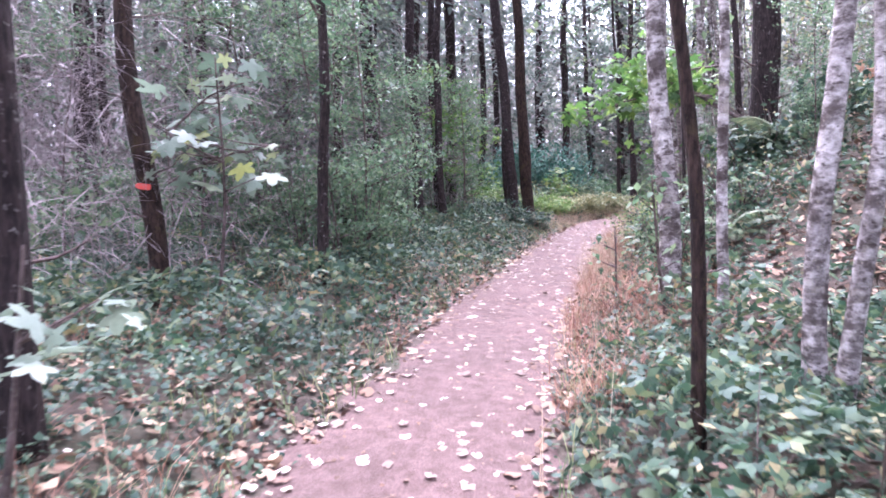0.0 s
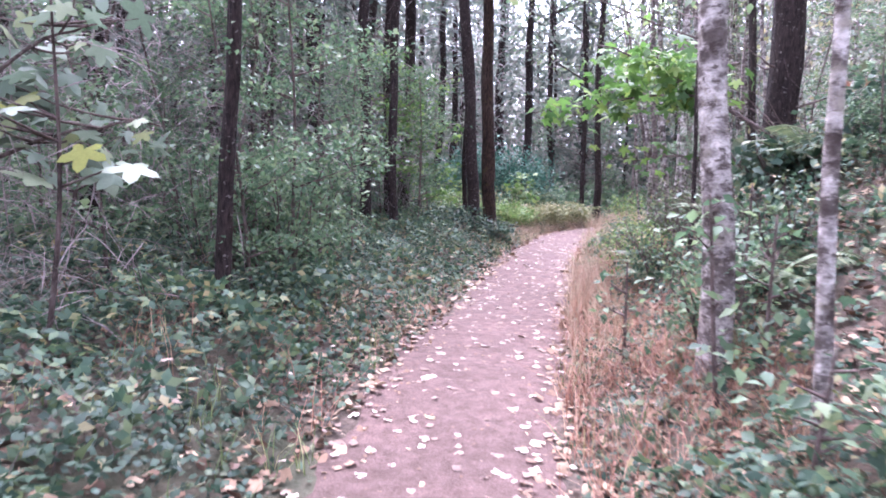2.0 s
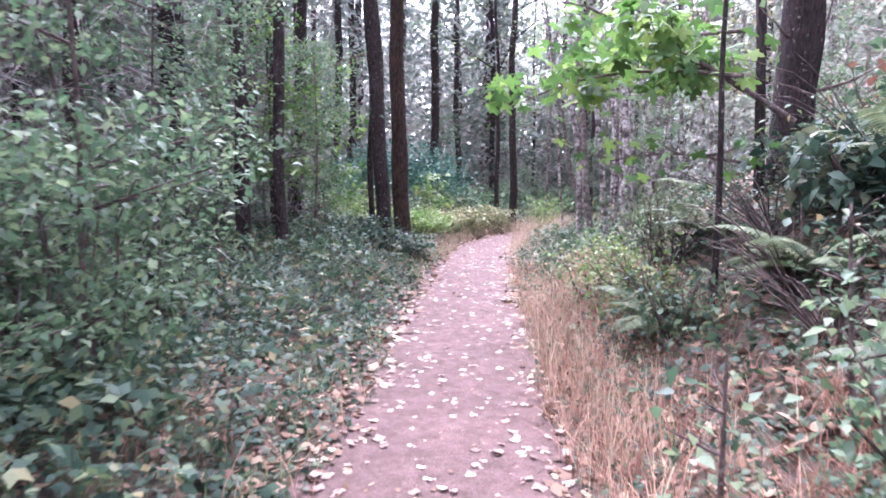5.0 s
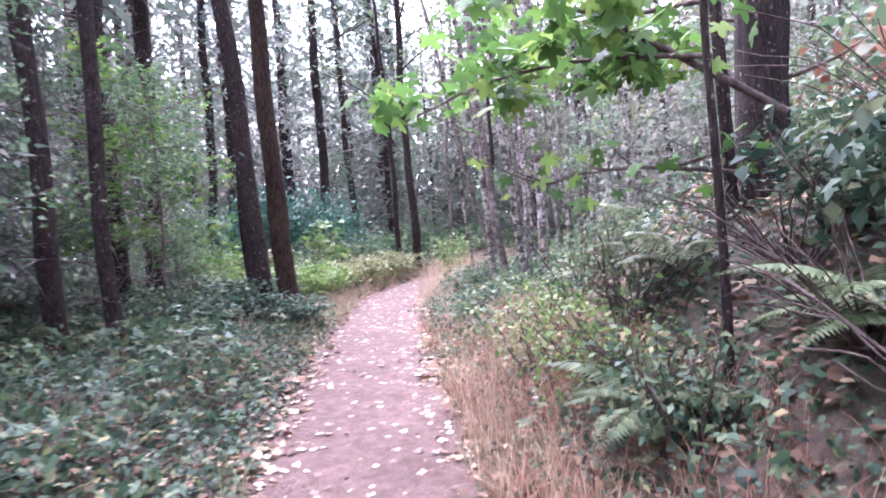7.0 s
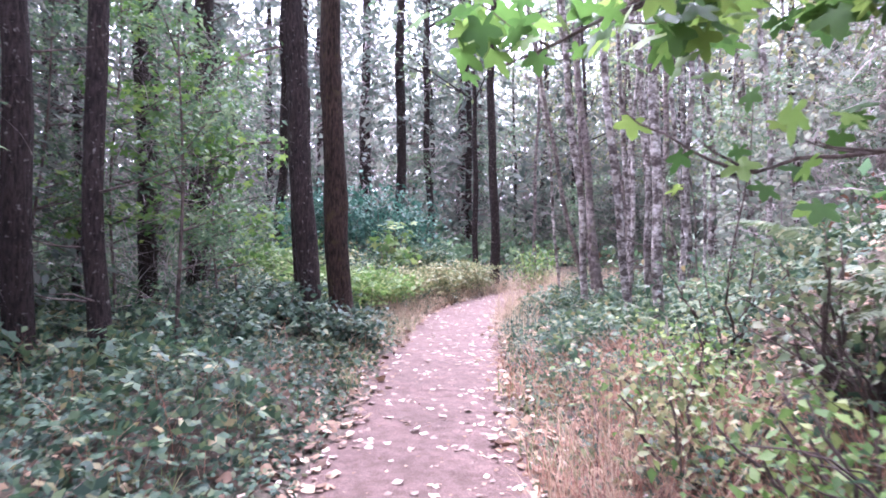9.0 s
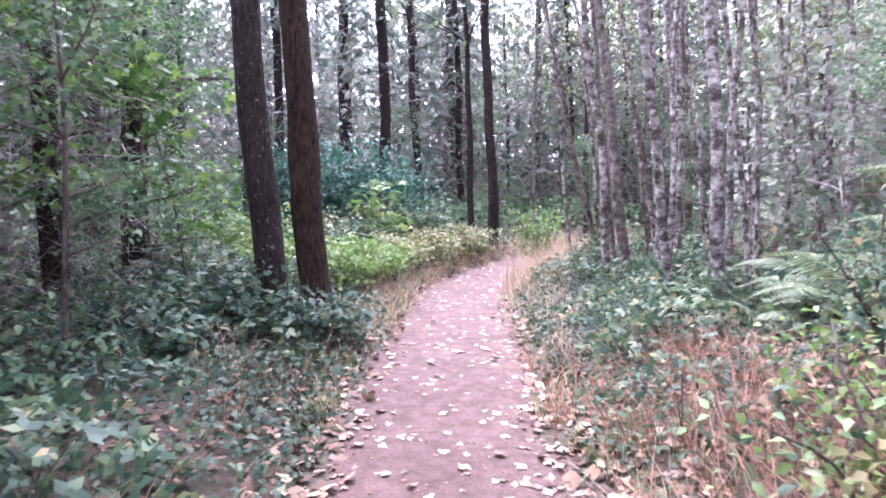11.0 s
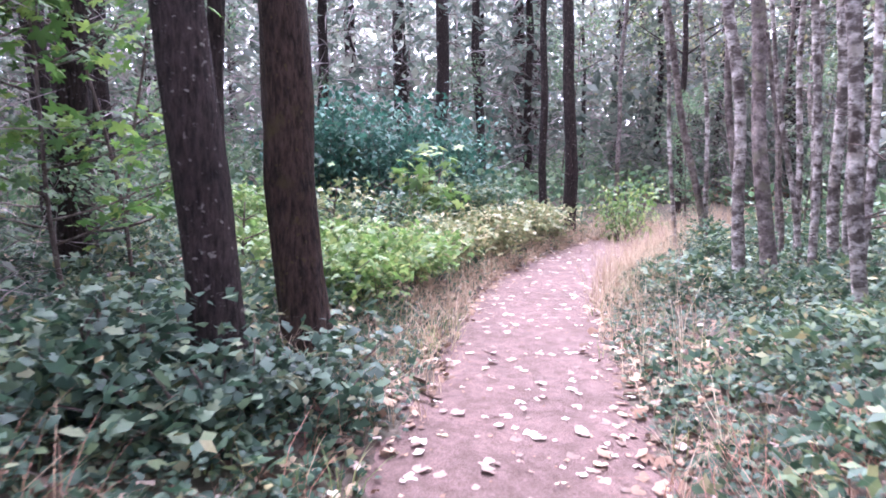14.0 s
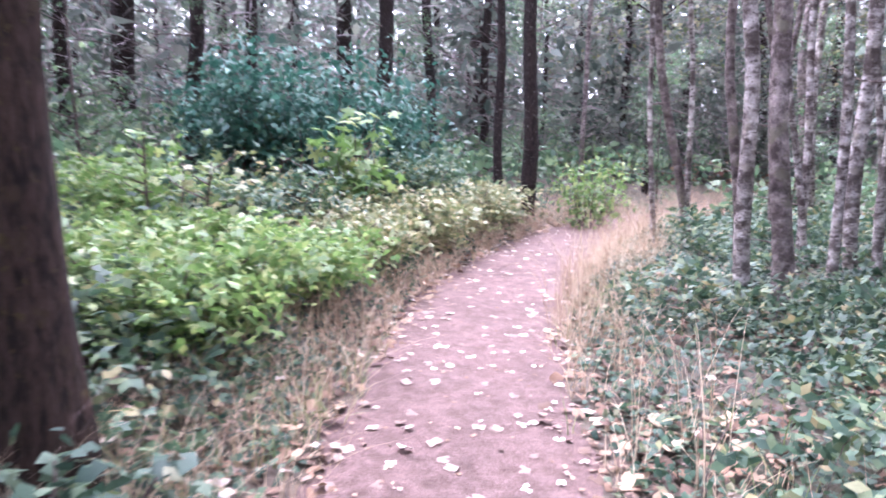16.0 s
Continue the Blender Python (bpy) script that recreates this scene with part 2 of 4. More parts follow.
def tube(points, radii, sides=8, lumps=0.0, seed=0):
    """A closed-off tapering tube of triangles through the points."""
    p, r = np.asarray(points, dtype=float), np.asarray(radii, dtype=float)
    n = len(p)
    d = np.gradient(p, axis=0)
    d /= np.linalg.norm(d, axis=1)[:, None] + 1e-9
    ref = np.where(np.abs(d[:, 2:3]) < 0.9, np.array([[0, 0, 1.0]]), np.array([[1.0, 0, 0]]))
    ref = np.repeat(ref[:1], n, axis=0) if n else ref
    a = np.cross(d, ref)
    a /= np.linalg.norm(a, axis=1)[:, None] + 1e-9
    b2 = np.cross(d, a)
    th = np.arange(sides) * 2 * np.pi / sides
    g = np.random.default_rng(seed)
    rr = np.repeat(r[:, None], sides, axis=1)
    if lumps:
        rr = rr * (1 + lumps * g.normal(0, 1, (n, sides)) + lumps * 1.5 * np.sin(2 * th[None] + np.linspace(0, 6, n)[:, None] + g.uniform(0, 6)))
    v = p[:, None] + rr[..., None] * (np.cos(th)[None, :, None] * a[:, None] + np.sin(th)[None, :, None] * b2[:, None])
    v = np.concatenate([v.reshape(-1, 3), p[-1:] + d[-1:] * r[-1]])
    i, j = np.meshgrid(np.arange(n - 1), np.arange(sides), indexing="ij")
    q0, q1 = i * sides + j, i * sides + (j + 1) % sides
    f = np.concatenate([np.stack([q0, q1, q1 + sides], -1).reshape(-1, 3), np.stack([q0, q1 + sides, q0 + sides], -1).reshape(-1, 3)])
    top = (n - 1) * sides
    cap = np.array([[top + k, top + (k + 1) % sides, n * sides] for k in range(sides)])
    return v, np.concatenate([f, cap])


OVATE = (np.array([(0, 0, 0), (-0.3, 0.4, 0.09), (0.3, 0.4, 0.09), (0, 0.5, 0), (0, 1, -0.1)]), np.array([(0, 3, 1), (0, 2, 3), (1, 3, 4), (3, 2, 4)]))
SPRAY = (np.array([(0, 0, 0), (-0.24, 0.3, -0.03), (0.24, 0.3, -0.03), (0, 1, -0.12)]), np.array([(0, 2, 1), (1, 2, 3)]))
LANCE = (np.array([(0, 0, 0), (-0.13, 0.4, 0.03), (0.13, 0.4, 0.03), (0, 1, -0.12)]), np.array([(0, 2, 1), (1, 2, 3)]))


def lobed(lobes=5, depth=0.45, curl=0.12):
    pts = [(0, 0, 0)]
    n = lobes * 2 + 1
    for k in range(n):
        a = radians(-150 + 300 * k / (n - 1))
        r = (0.62 if k % 2 == 1 else 0.62 * (1 - depth)) * (1.15 - 0.35 * abs(a) / 2.6)
        pts.append((math.sin(a) * r, 0.35 + math.cos(a) * r, curl * math.cos(3 * a) - 0.25 * r * r))
    pts[0] = (0, 0.35, 0.03)
    return np.array(pts), np.array([(0, k + 1, k) for k in range(1, n)])


def maple_outline():
    """A broad five-lobed leaf with shouldered, pointed lobes that droop at the tips."""
    pts = [(0, 0.3, 0.03)]
    for a, ln in ((-128, 0.4), (-62, 0.62), (0, 0.72), (62, 0.62), (128, 0.4)):
        for turn, f in ((-32, 0.48), (-15, 0.78), (0, 1.0), (15, 0.78)):
            th, rr = radians(a + turn), ln * f
            pts.append((math.sin(th) * rr, 0.3 + math.cos(th) * rr, -0.32 * rr * rr + 0.03 * math.cos(5 * th)))
    pts.append((0.16, 0.12, 0.0))
    return np.array(pts), np.array([(0, k + 1, k) for k in range(1, len(pts) - 1)])


MAPLE, IVYLEAF = maple_outline(), lobed(2, 0.3, 0.06)
CURLED = lobed(4, 0.16, 0.08)
BROAD = (np.array([(0, 0, 0), (-0.3, 0.45, 0.05), (0.3, 0.45, -0.02), (0, 1, -0.1)]), np.array([(0, 2, 1), (1, 2, 3)]))
CLOVER = (np.concatenate([BROAD[0] @ np.array([[math.cos(a), math.sin(a), 0], [-math.sin(a), math.cos(a), 0], [0, 0, 1]]) for a in (-1.15, 0, 1.15)]), np.concatenate([BROAD[1] + 4 * k for k in range(3)]))


def turns(yaw, tilt, roll):
    """Rotation matrices: roll about its own length, then tilt up, then yaw."""
    n = len(yaw)
    cy, sy, ct, st, cr, sr = np.cos(yaw), np.sin(yaw), np.cos(tilt), np.sin(tilt), np.cos(roll), np.sin(roll)
    o, l = np.zeros(n), np.ones(n)
    rz = np.stack([cy, -sy, o, sy, cy, o, o, o, l], -1).reshape(-1, 3, 3)
    rx = np.stack([l, o, o, o, ct, -st, o, st, ct], -1).reshape(-1, 3, 3)
    ry = np.stack([cr, o, sr, o, l, o, -sr, o, cr], -1).reshape(-1, 3, 3)
    return rz @ rx @ ry


def strewn(template, pos, size, rot):
    tv, tf = template
    n = len(pos)
    v = np.einsum("nij,kj->nki", rot, tv) * np.asarray(size).reshape(-1, 1, 1) + pos[:, None]
    f = tf[None] + (np.arange(n) * len(tv))[:, None, None]
    return v.reshape(-1, 3), f.reshape(-1, 3)


def loose(n, g, tilt_mean=0.0, tilt_sd=0.5, roll_sd=0.5):
    return turns(g.uniform(0, 2 * np.pi, n), g.normal(tilt_mean, tilt_sd, n), g.normal(0, roll_sd, n))


def stuff(name, vf, mat, label, category):
    return tagged(new(name, raw_mesh(name, vf[0], vf[1], mat)), label, category, kind="stuff")


# ---- ground and path ----
def spread(lo, hi, step, far):
    near = np.arange(lo, hi, step)
    out = [step]
    while sum(out) < far:
        out.append(out[-1] * 1.25)
    return np.concatenate([lo - np.cumsum(out)[::-1], near, near[-1] + np.cumsum(out)])


gx, gy = spread(-9, 16, 0.16, 350), spread(-5, 32, 0.16, 350)
X, Y = np.meshgrid(gx, gy)
Z = land(X, np.clip(Y, -59, 59))
w = len(gx)
i, j = np.meshgrid(np.arange(len(gy) - 1), np.arange(w - 1), indexing="ij")
q = i * w + j
ground = new("ground", raw_mesh("ground", np.stack([X, Y, Z], -1).reshape(-1, 3), np.stack([q, q + 1, q + w + 1, q + w], -1).reshape(-1, 4), EARTH, True))
tagged(ground, "dark earth forest floor under ivy and leaf litter", "ground", kind="structure")

py = np.arange(-8, 29.5, 0.07)
pc = np.linspace(-1, 1, 29)
PY, PC = np.meshgrid(py, pc, indexing="ij")
half = 0.95 + 0.1 * wave(PY, PC * 0, 1.1, 3) + 0.07 * wave(PY * 2.3, PC * 0 + 1, 2, 5) + 0.05 * np.sin(PY * 7 + 2 * np.sign(PC)) * np.sign(PC)
sl = np.interp(PY, FINE_Y, SLOPE)
PX = line_x(PY) + PC * half / np.sqrt(1 + sl ** 2)
PYY = PY - PC * half * sl / np.sqrt(1 + sl ** 2)
PZ = land(PX, PYY) + 0.014 - 0.06 * np.abs(PC) ** 5 + 0.0025 * wave(PX, PYY, 16, 1)
w = len(pc)
i, j = np.meshgrid(np.arange(len(py) - 1), np.arange(w - 1), indexing="ij")
q = i * w + j
path = new("path", raw_mesh("path", np.stack([PX, PYY, PZ], -1).reshape(-1, 3), np.stack([q, q + 1, q + w + 1, q + w], -1).reshape(-1, 4), PATH, True))
tagged(path, "trodden pinkish-brown earth footpath strewn with pale leaves", "path", kind="structure")


# ---- ground cover ----
def scattered(n, g, x0, x1, y0, y1, keep):
    """Random places in a box, thinned by keep(x, y, off, g), a chance."""
    x, y = g.uniform(x0, x1, n), g.uniform(y0, y1, n)
    d = off_path(x, y)
    ok = g.uniform(0, 1, n) < keep(x, y, d)
    return x[ok], y[ok], d[ok]


def cover(name, template, mat, n, box, keep, size, height, label, category, tilt=0.2, spread_tilt=0.5, seed=1):
    g = np.random.default_rng(seed)
    x, y, d = scattered(n, g, *box, keep)
    k = len(x)
    tall = height * (0.5 + 0.5 * wave(x, y, 1.9, seed)) * smooth(np.abs(d), 0.55, 1.5)
    z = land(x, y) + 0.02 + 0.002 * (1 - smooth(np.abs(d), 0.65, 0.85)) + tall * np.sqrt(g.uniform(0, 1, k))
    s = size * g.uniform(0.55, 1.3, k)
    return stuff(name, strewn(template, np.stack([x, y, z], -1), s, loose(k, g, tilt, spread_tilt, spread_tilt)), mat, label, category)


def patchy(f, k, lo=0.35, hi=0.6):
    return lambda x, y: smooth(0.5 + 0.5 * wave(x, y, f, k), lo, hi)


ivy_patch, bramble_patch, litter_patch = patchy(0.8, 1.1, 0.2, 0.5), patchy(0.9, 2.7, 0.3, 0.6), patchy(0.7, 4.4, 0.35, 0.6)
edge = lambda d, a, c: smooth(np.abs(d), a, c)
bankside = lambda x, y, d: np.where((d > 0) & (y > 5) & (y < 15), 1.0, 0.0)

cover("ivy_ground_cover", IVYLEAF, IVY, 300000, (-6, 11.5, -0.5, 25), lambda x, y, d: edge(d, 0.62, 1.0) * (0.6 + 0.4 * ivy_patch(x, y)) * (1 - 0.5 * bankside(x, y, d)) * (1 - 0.75 * smooth(np.abs(d), 3.5, 7)), 0.052, 0.36,
      "dark green ivy covering the forest floor", "ivy", seed=11)
cover("ivy_outskirts", IVYLEAF, IVY, 90000, (-14, 16, -8, 12), lambda x, y, d: np.where((y < -0.4) | (x < -5.8) | (x > 11.4), edge(d, 0.62, 1.0) * (0.4 + 0.6 * ivy_patch(x, y)), 0), 0.075, 0.3,
      "dark green ivy spreading away among the trees", "ivy", seed=17)
cover("bramble_leaves", CLOVER, BRAMBLE, 150000, (-7, 13, -1, 28), lambda x, y, d: edge(d, 0.75, 1.3) * bramble_patch(x, y) * (1 - 0.7 * bankside(x, y, d)) * (1 - 0.7 * smooth(np.abs(d), 3.5, 7)), 0.072, 0.62,
      "trailing bramble with three-part green leaves", "bramble", 0.1, 0.6, seed=12)
cover("far_undergrowth", BROAD, UNDER, 90000, (-22, 32, 4, 48), lambda x, y, d: np.maximum(smooth(np.abs(d), 4, 6), np.where((y > 24.5) & (x < 22), smooth(np.abs(d), 0.9, 1.6), 0)), 0.2, 1.6,
      "low green undergrowth between the distant trees", "undergrowth", 0.2, 0.7, seed=13)
cover("leaf_litter", CURLED, LITTER, 60000, (-5, 9, -1, 26), lambda x, y, d: edge(d, 0.45, 0.85) * np.clip(0.2 + 0.5 * litter_patch(x, y) + 0.6 * bankside(x, y, d) + 0.7 * (1 - smooth(np.abs(d), 0.8, 1.25)), 0, 1) * (1 - 0.7 * smooth(np.abs(d), 2, 4) * (1 - 0.8 * bankside(x, y, d))), 0.075, 0.05,
      "brown curled dead leaves lying along the verge", "leaf litter", 0.0, 0.35, seed=14)
cover("pale_leaf_scatter", CURLED, FALLEN, 16000, (-4, 9, -1, 26), lambda x, y, d: np.where(np.abs(d) < 0.75, np.where((y > 1) & (y < 18), 0.26, 0.4) + 0.6 * smooth(np.abs(d), 0.3, 0.7), np.where((d < 0) & (y > 15), 0.6, 0.16) * (1 - 0.85 * smooth(np.abs(d), 0.9, 2.0))), 0.06, 0.2,
      "pale fallen leaves scattered on path and verges", "fallen leaves", 0.0, 0.14, seed=15)


def blades(name, mat, n, box, keep, length, width, label, category, seed, tuft=5, lean=0.35):
    """Tufts of bent blades, each a tapering strip of five triangles."""
    g = np.random.default_rng(seed)
    x, y, d = scattered(n, g, *box, keep)
    x, y = np.repeat(x, tuft) + g.normal(0, 0.035, len(x) * tuft), np.repeat(y, tuft) + g.normal(0, 0.035, len(y) * tuft)
    k = len(x)
    z = land(x, y) - 0.02
    a, ln = g.uniform(0, 2 * np.pi, k), length * g.uniform(0.45, 1.25, k)
    bend = np.abs(g.normal(lean, 0.3, k))
    dirs, side = np.stack([np.cos(a), np.sin(a)], -1), np.stack([-np.sin(a), np.cos(a)], -1)
    rows = []
    for f, wd in ((0, 1), (0.4, 0.8), (0.75, 0.5), (1, 0)):
        c = np.stack([x + dirs[:, 0] * bend * f * f * ln, y + dirs[:, 1] * bend * f * f * ln, z + ln * f * (1 - 0.25 * bend * f)], -1)
        o = np.concatenate([side * width * wd * 0.5, np.zeros((k, 1))], 1)
        rows += [c - o, c + o] if wd else [c]
    v = np.stack(rows, 1).reshape(-1, 3)
    tf = np.array([(0, 1, 3), (0, 3, 2), (2, 3, 5), (2, 5, 4), (4, 5, 6)])
    return stuff(name, (v, (tf[None] + (np.arange(k) * 7)[:, None, None]).reshape(-1, 3)), mat, label, category)


right_verge = lambda d, a, c: np.where(d > 0, smooth(d, a, a + 0.15) * (1 - smooth(d, c - 0.3, c)), 0)
left_verge = lambda d, a, c: np.where(d < 0, smooth(-d, a, a + 0.15) * (1 - smooth(-d, c - 0.3, c)), 0)
blades("dry_grass_verge", STRAW, 3400, (-2, 12, 0, 29), lambda x, y, d: right_verge(d, 0.6, 1.35) * (0.25 + 0.75 * patchy(1.1, 0.7)(x, y)) * np.clip(0.45 + smooth(y, 18, 22), 0, 1), 0.6, 0.005,
       "tall straw-coloured dry grass beside the path", "dry grass", 21, 5, 0.6)
blades("dry_grass_bend", STRAW, 9000, (1, 12, 15.5, 28), lambda x, y, d: np.clip(right_verge(d, 0.6, 1.6) * (0.15 + 0.85 * smooth(y, 17.8, 20)) + 0.9 * left_verge(d, 0.55, 1.7) * smooth(y, 16.3, 17.6), 0, 1), 0.42, 0.0045,
       "bleached dry grass at the bend of the path", "dry grass", 22, 6, 1.0)
blades("russet_weeds", RUSSET, 11000, (0, 8, 4, 16), lambda x, y, d: right_verge(d, 0.65, 2.2) * (0.3 + 0.7 * patchy(1.0, 3.3)(x, y)), 0.4, 0.006,
       "withered russet weeds on the bank", "weeds", 23, 6, 0.9)
blades("green_grass_verge", GRASS, 7000, (-4, 10, 0, 26), lambda x, y, d: np.clip(left_verge(d, 0.6, 2.2) + right_verge(d, 0.6, 1.8), 0, 1) * patchy(1.3, 5.1)(x, y), 0.28, 0.008,
       "short green grass among the ivy", "grass", 24, 5, 0.6)
blades("tall_straw_bend", STRAW, 5200, (3, 14, 17, 28), lambda x, y, d: right_verge(d, 0.5, 1.7) * (0.1 + 0.9 * smooth(y, 18.8, 20.8)), 0.78, 0.0045,
       "tall bleached grass hiding the path past the bend", "dry grass", 25, 5, 0.5)
blades("dry_stems_thicket", STRAW, 1500, (0, 8, 18, 26), lambda x, y, d: left_verge(d, 0.6, 2.6) * patchy(1.4, 1.9)(x, y), 0.55, 0.006,
       "dry bleached stems among the brambles", "dry grass", 26, 4, 0.7)
blades("dry_grass_start", STRAW, 600, (0, 4, 7, 12.5), lambda x, y, d: right_verge(d, 0.6, 1.4) * patchy(1.2, 2.4, 0.3, 0.5)(x, y), 0.75, 0.0045,
       "tall straw-coloured dry grass at the foot of the bank", "dry grass", 28, 6, 0.5)
blades("withered_stems", RUSSET, 2600, (-6, 3, 0, 17), lambda x, y, d: left_verge(d, 0.65, 3.6) * patchy(1.5, 4.2, 0.4, 0.6)(x, y), 0.5, 0.005,
       "withered brown stems among the ivy", "weeds", 29, 4, 0.9)
blades("bramble_stems", TWIG, 1700, (-6, 10, 0, 27), lambda x, y, d: edge(d, 0.8, 1.3) * bramble_patch(x, y) * (1 - 0.7 * smooth(np.abs(d), 3, 6)), 0.8, 0.007,
       "thin arching brown bramble stems", "bramble", 27, 3, 1.1)
cover("leaf_fragments", CURLED, LITTER, 22000, (-3, 9, -1, 25), lambda x, y, d: np.where(np.abs(d) < 0.85, 0.35 + 0.65 * smooth(np.abs(d), 0.3, 0.75), 0), 0.026, 0.02,
      "small brown leaf fragments trodden into the path", "leaf litter", 0.0, 0.2, seed=16)


# ---- trees ----
def thing(name, x, y, z, label, category, group=""):
    ob = new(name)
    ob.empty_display_size = 0.2
    ob.matrix_basis = pose(x, y, z)
    return tagged(ob, label, category, group)


def stem_line(height, lean, g, n=26, wob=0.05):
    """The middle line of a trunk from its foot, with slow bends."""
    h = np.linspace(-0.3, height, n)
    ph = g.uniform(0, 6, 4)
    t = np.clip(h, 0, None)
    x = lean[0] * t + wob * (np.sin(t * 0.8 + ph[0]) - math.sin(ph[0])) + wob * 0.4 * np.sin(t * 2.3 + ph[1])
    y = lean[1] * t + wob * (np.sin(t * 0.7 + ph[2]) - math.sin(ph[2])) + wob * 0.4 * np.sin(t * 2.1 + ph[3])
    return np.stack([x, y, h], -1)


def trunk_mesh(height, dia, lean, g, sides=14, wob=0.05, n=34):
    p = stem_line(height, lean, g, n, wob)
    h = p[:, 2]
    r = dia / 2 * (1 - 0.75 * np.clip(h / height, 0, 1) ** 1.1) * (1 + 0.18 * np.exp(-np.clip(h, 0, None) / 0.15))
    return p, r, tube(p, r, sides, 0.05, int(g.integers(1e6)))


def limbs_of(p, r, g, n, lo, hi, length, rise, sides=5, wiggle=0.12, thick=0.35):
    """Side limbs from the stem: lists of tubes and of the points along their outer halves."""
    out, tips = [], []
    for k in range(n):
        i = int(g.uniform(lo, hi) * (len(p) - 1))
        a, ln = g.uniform(0, 2 * math.pi), length * g.uniform(0.5, 1.2)
        s = np.linspace(0, 1, 7)
        up = rise * g.uniform(0.6, 1.4)
        c = np.stack([math.cos(a) * ln * s, math.sin(a) * ln * s, ln * (up * s + (0.25 - up * 0.5) * s * s)], -1)
        c += np.cumsum(g.normal(0, wiggle * ln / 7, (7, 3)), axis=0) * s[:, None]
        c += p[i]
        r0 = min(max(r[i] * thick, 0.008), 0.06)
        out.append(tube(c, r0 * (1 - 0.85 * s) + 0.002, sides))
        tips.append(c[2:])
    return out, tips


def leaf_cloud(tips, g, per, size, spread_xy, spread_z, template=OVATE, tilt=-0.3):
    """Leaves in clumps round the limbs."""
    pts = np.concatenate(tips)
    c = np.repeat(pts, per, axis=0)
    n = len(c)
    c = c + g.normal(0, 1, (n, 3)) * np.array([spread_xy, spread_xy, spread_z])
    return strewn(template, c, size * g.uniform(0.6, 1.3, n), loose(n, g, tilt, 0.5, 0.5))


def broadleaf(x, y, dia, height, bark, label, lean=(0, 0), limbs=14, lo=0.4, leaf=CANOPY, per=9, size=0.13, reach=2.2, group="", twigs=0, wob=0.05, name="broadleaf_tree", seed=None, sink=0.0):
    g = np.random.default_rng(int(abs(x * 977 + y * 331)) + 5 if seed is None else seed)
    tree = thing(name, x, y, float(land(np.array(x), np.array(y))) - sink, label, "tree", group)
    p, r, m = trunk_mesh(height, dia, lean, g, wob=wob)
    part("trunk", m, bark, tree, smooth_shade=True)
    tb, tips = limbs_of(p, r, g, limbs, lo, 0.97, reach, 0.55)
    part("branchwork", joined(tb), bark if dia > 0.15 else TWIG, tree, kind="stuff")
    if per:
        part("crown", leaf_cloud(tips, g, per, size, 0.38, 0.25), leaf, tree, kind="stuff")
    if twigs:
        tw, _ = limbs_of(p, r, g, twigs, 0.06, lo + 0.1, 0.8, 0.1, 4, 0.2, 0.12)
        part("dead_twig_fringe", joined(tw), TWIG, tree, kind="stuff")
    return tree


def conifer(x, y, dia, height, label, lean=(0, 0), lo=0.25, n=60, reach=2.4, per=6, size=0.4, dead=18, group="", seed=None):
    g = np.random.default_rng(int(abs(x * 613 + y * 757)) + 9 if seed is None else seed)
    tree = thing("conifer", x, y, float(land(np.array(x), np.array(y))), label, "tree", group)
    p, r, m = trunk_mesh(height, dia, lean, g, 9, n=26)
    part("trunk", m, BARK_DARK, tree, smooth_shade=True)
    tubes, needles = [], []
    for k in range(n):
        f = lo + (1 - lo) * (k / n) ** 0.9
        i = min(int(f * (len(p) - 1)), len(p) - 2)
        a, ln = k * 2.4 + g.uniform(-0.5, 0.5), reach * (1.08 - f) * g.uniform(0.7, 1.25) / (1.08 - lo)
        s = np.linspace(0, 1, 5)
        c = np.stack([math.cos(a) * ln * s, math.sin(a) * ln * s, ln * (0.12 * s - 0.45 * s * s)], -1) + p[i]
        tubes.append(tube(c, 0.018 * (1 - 0.8 * s) + 0.002, 3))
        q2 = np.repeat(c[1:], per, axis=0)
        q2 = q2 + g.normal(0, 1, q2.shape) * np.array([0.22, 0.22, 0.1])
        k2 = len(q2)
        yaw = a - math.pi / 2 + g.normal(0, 0.8, k2)
        needles.append(strewn(SPRAY, q2, size * g.uniform(0.5, 1.2, k2), turns(yaw, g.normal(-0.35, 0.3, k2), g.normal(0, 0.4, k2))))
    part("branchwork", joined(tubes), TWIG, tree, kind="stuff")
    part("crown", joined(needles), NEEDLE, tree, kind="stuff")
    if dead:
        tw, _ = limbs_of(p, r, g, dead, 0.05, lo + 0.12, 1.2, -0.05, 4, 0.18, 0.1)
        part("dead_twig_fringe", joined(tw), TWIG, tree, "bare grey dead lower branches", kind="stuff")
    return tree


# the two dark trees that flank the bend, with a third thinner stem behind
broadleaf(1.83, 16.8, 0.28, 15, BARK_DARK, "dark mossy trunk leaning beside its twin at the path", (-0.088, 0.0), lo=0.5, wob=0.04)
broadleaf(2.29, 17.4, 0.3, 16, BARK_MOSS, "dark brown trunk with mossy foot close to the path", (-0.05, 0.0), lo=0.5, wob=0.04)
broadleaf(1.72, 17.95, 0.13, 11, BARK_DARK, "slim dark curving trunk behind the twin trees", (-0.045, 0.05), 8, 0.5, wob=0.06, per=8)
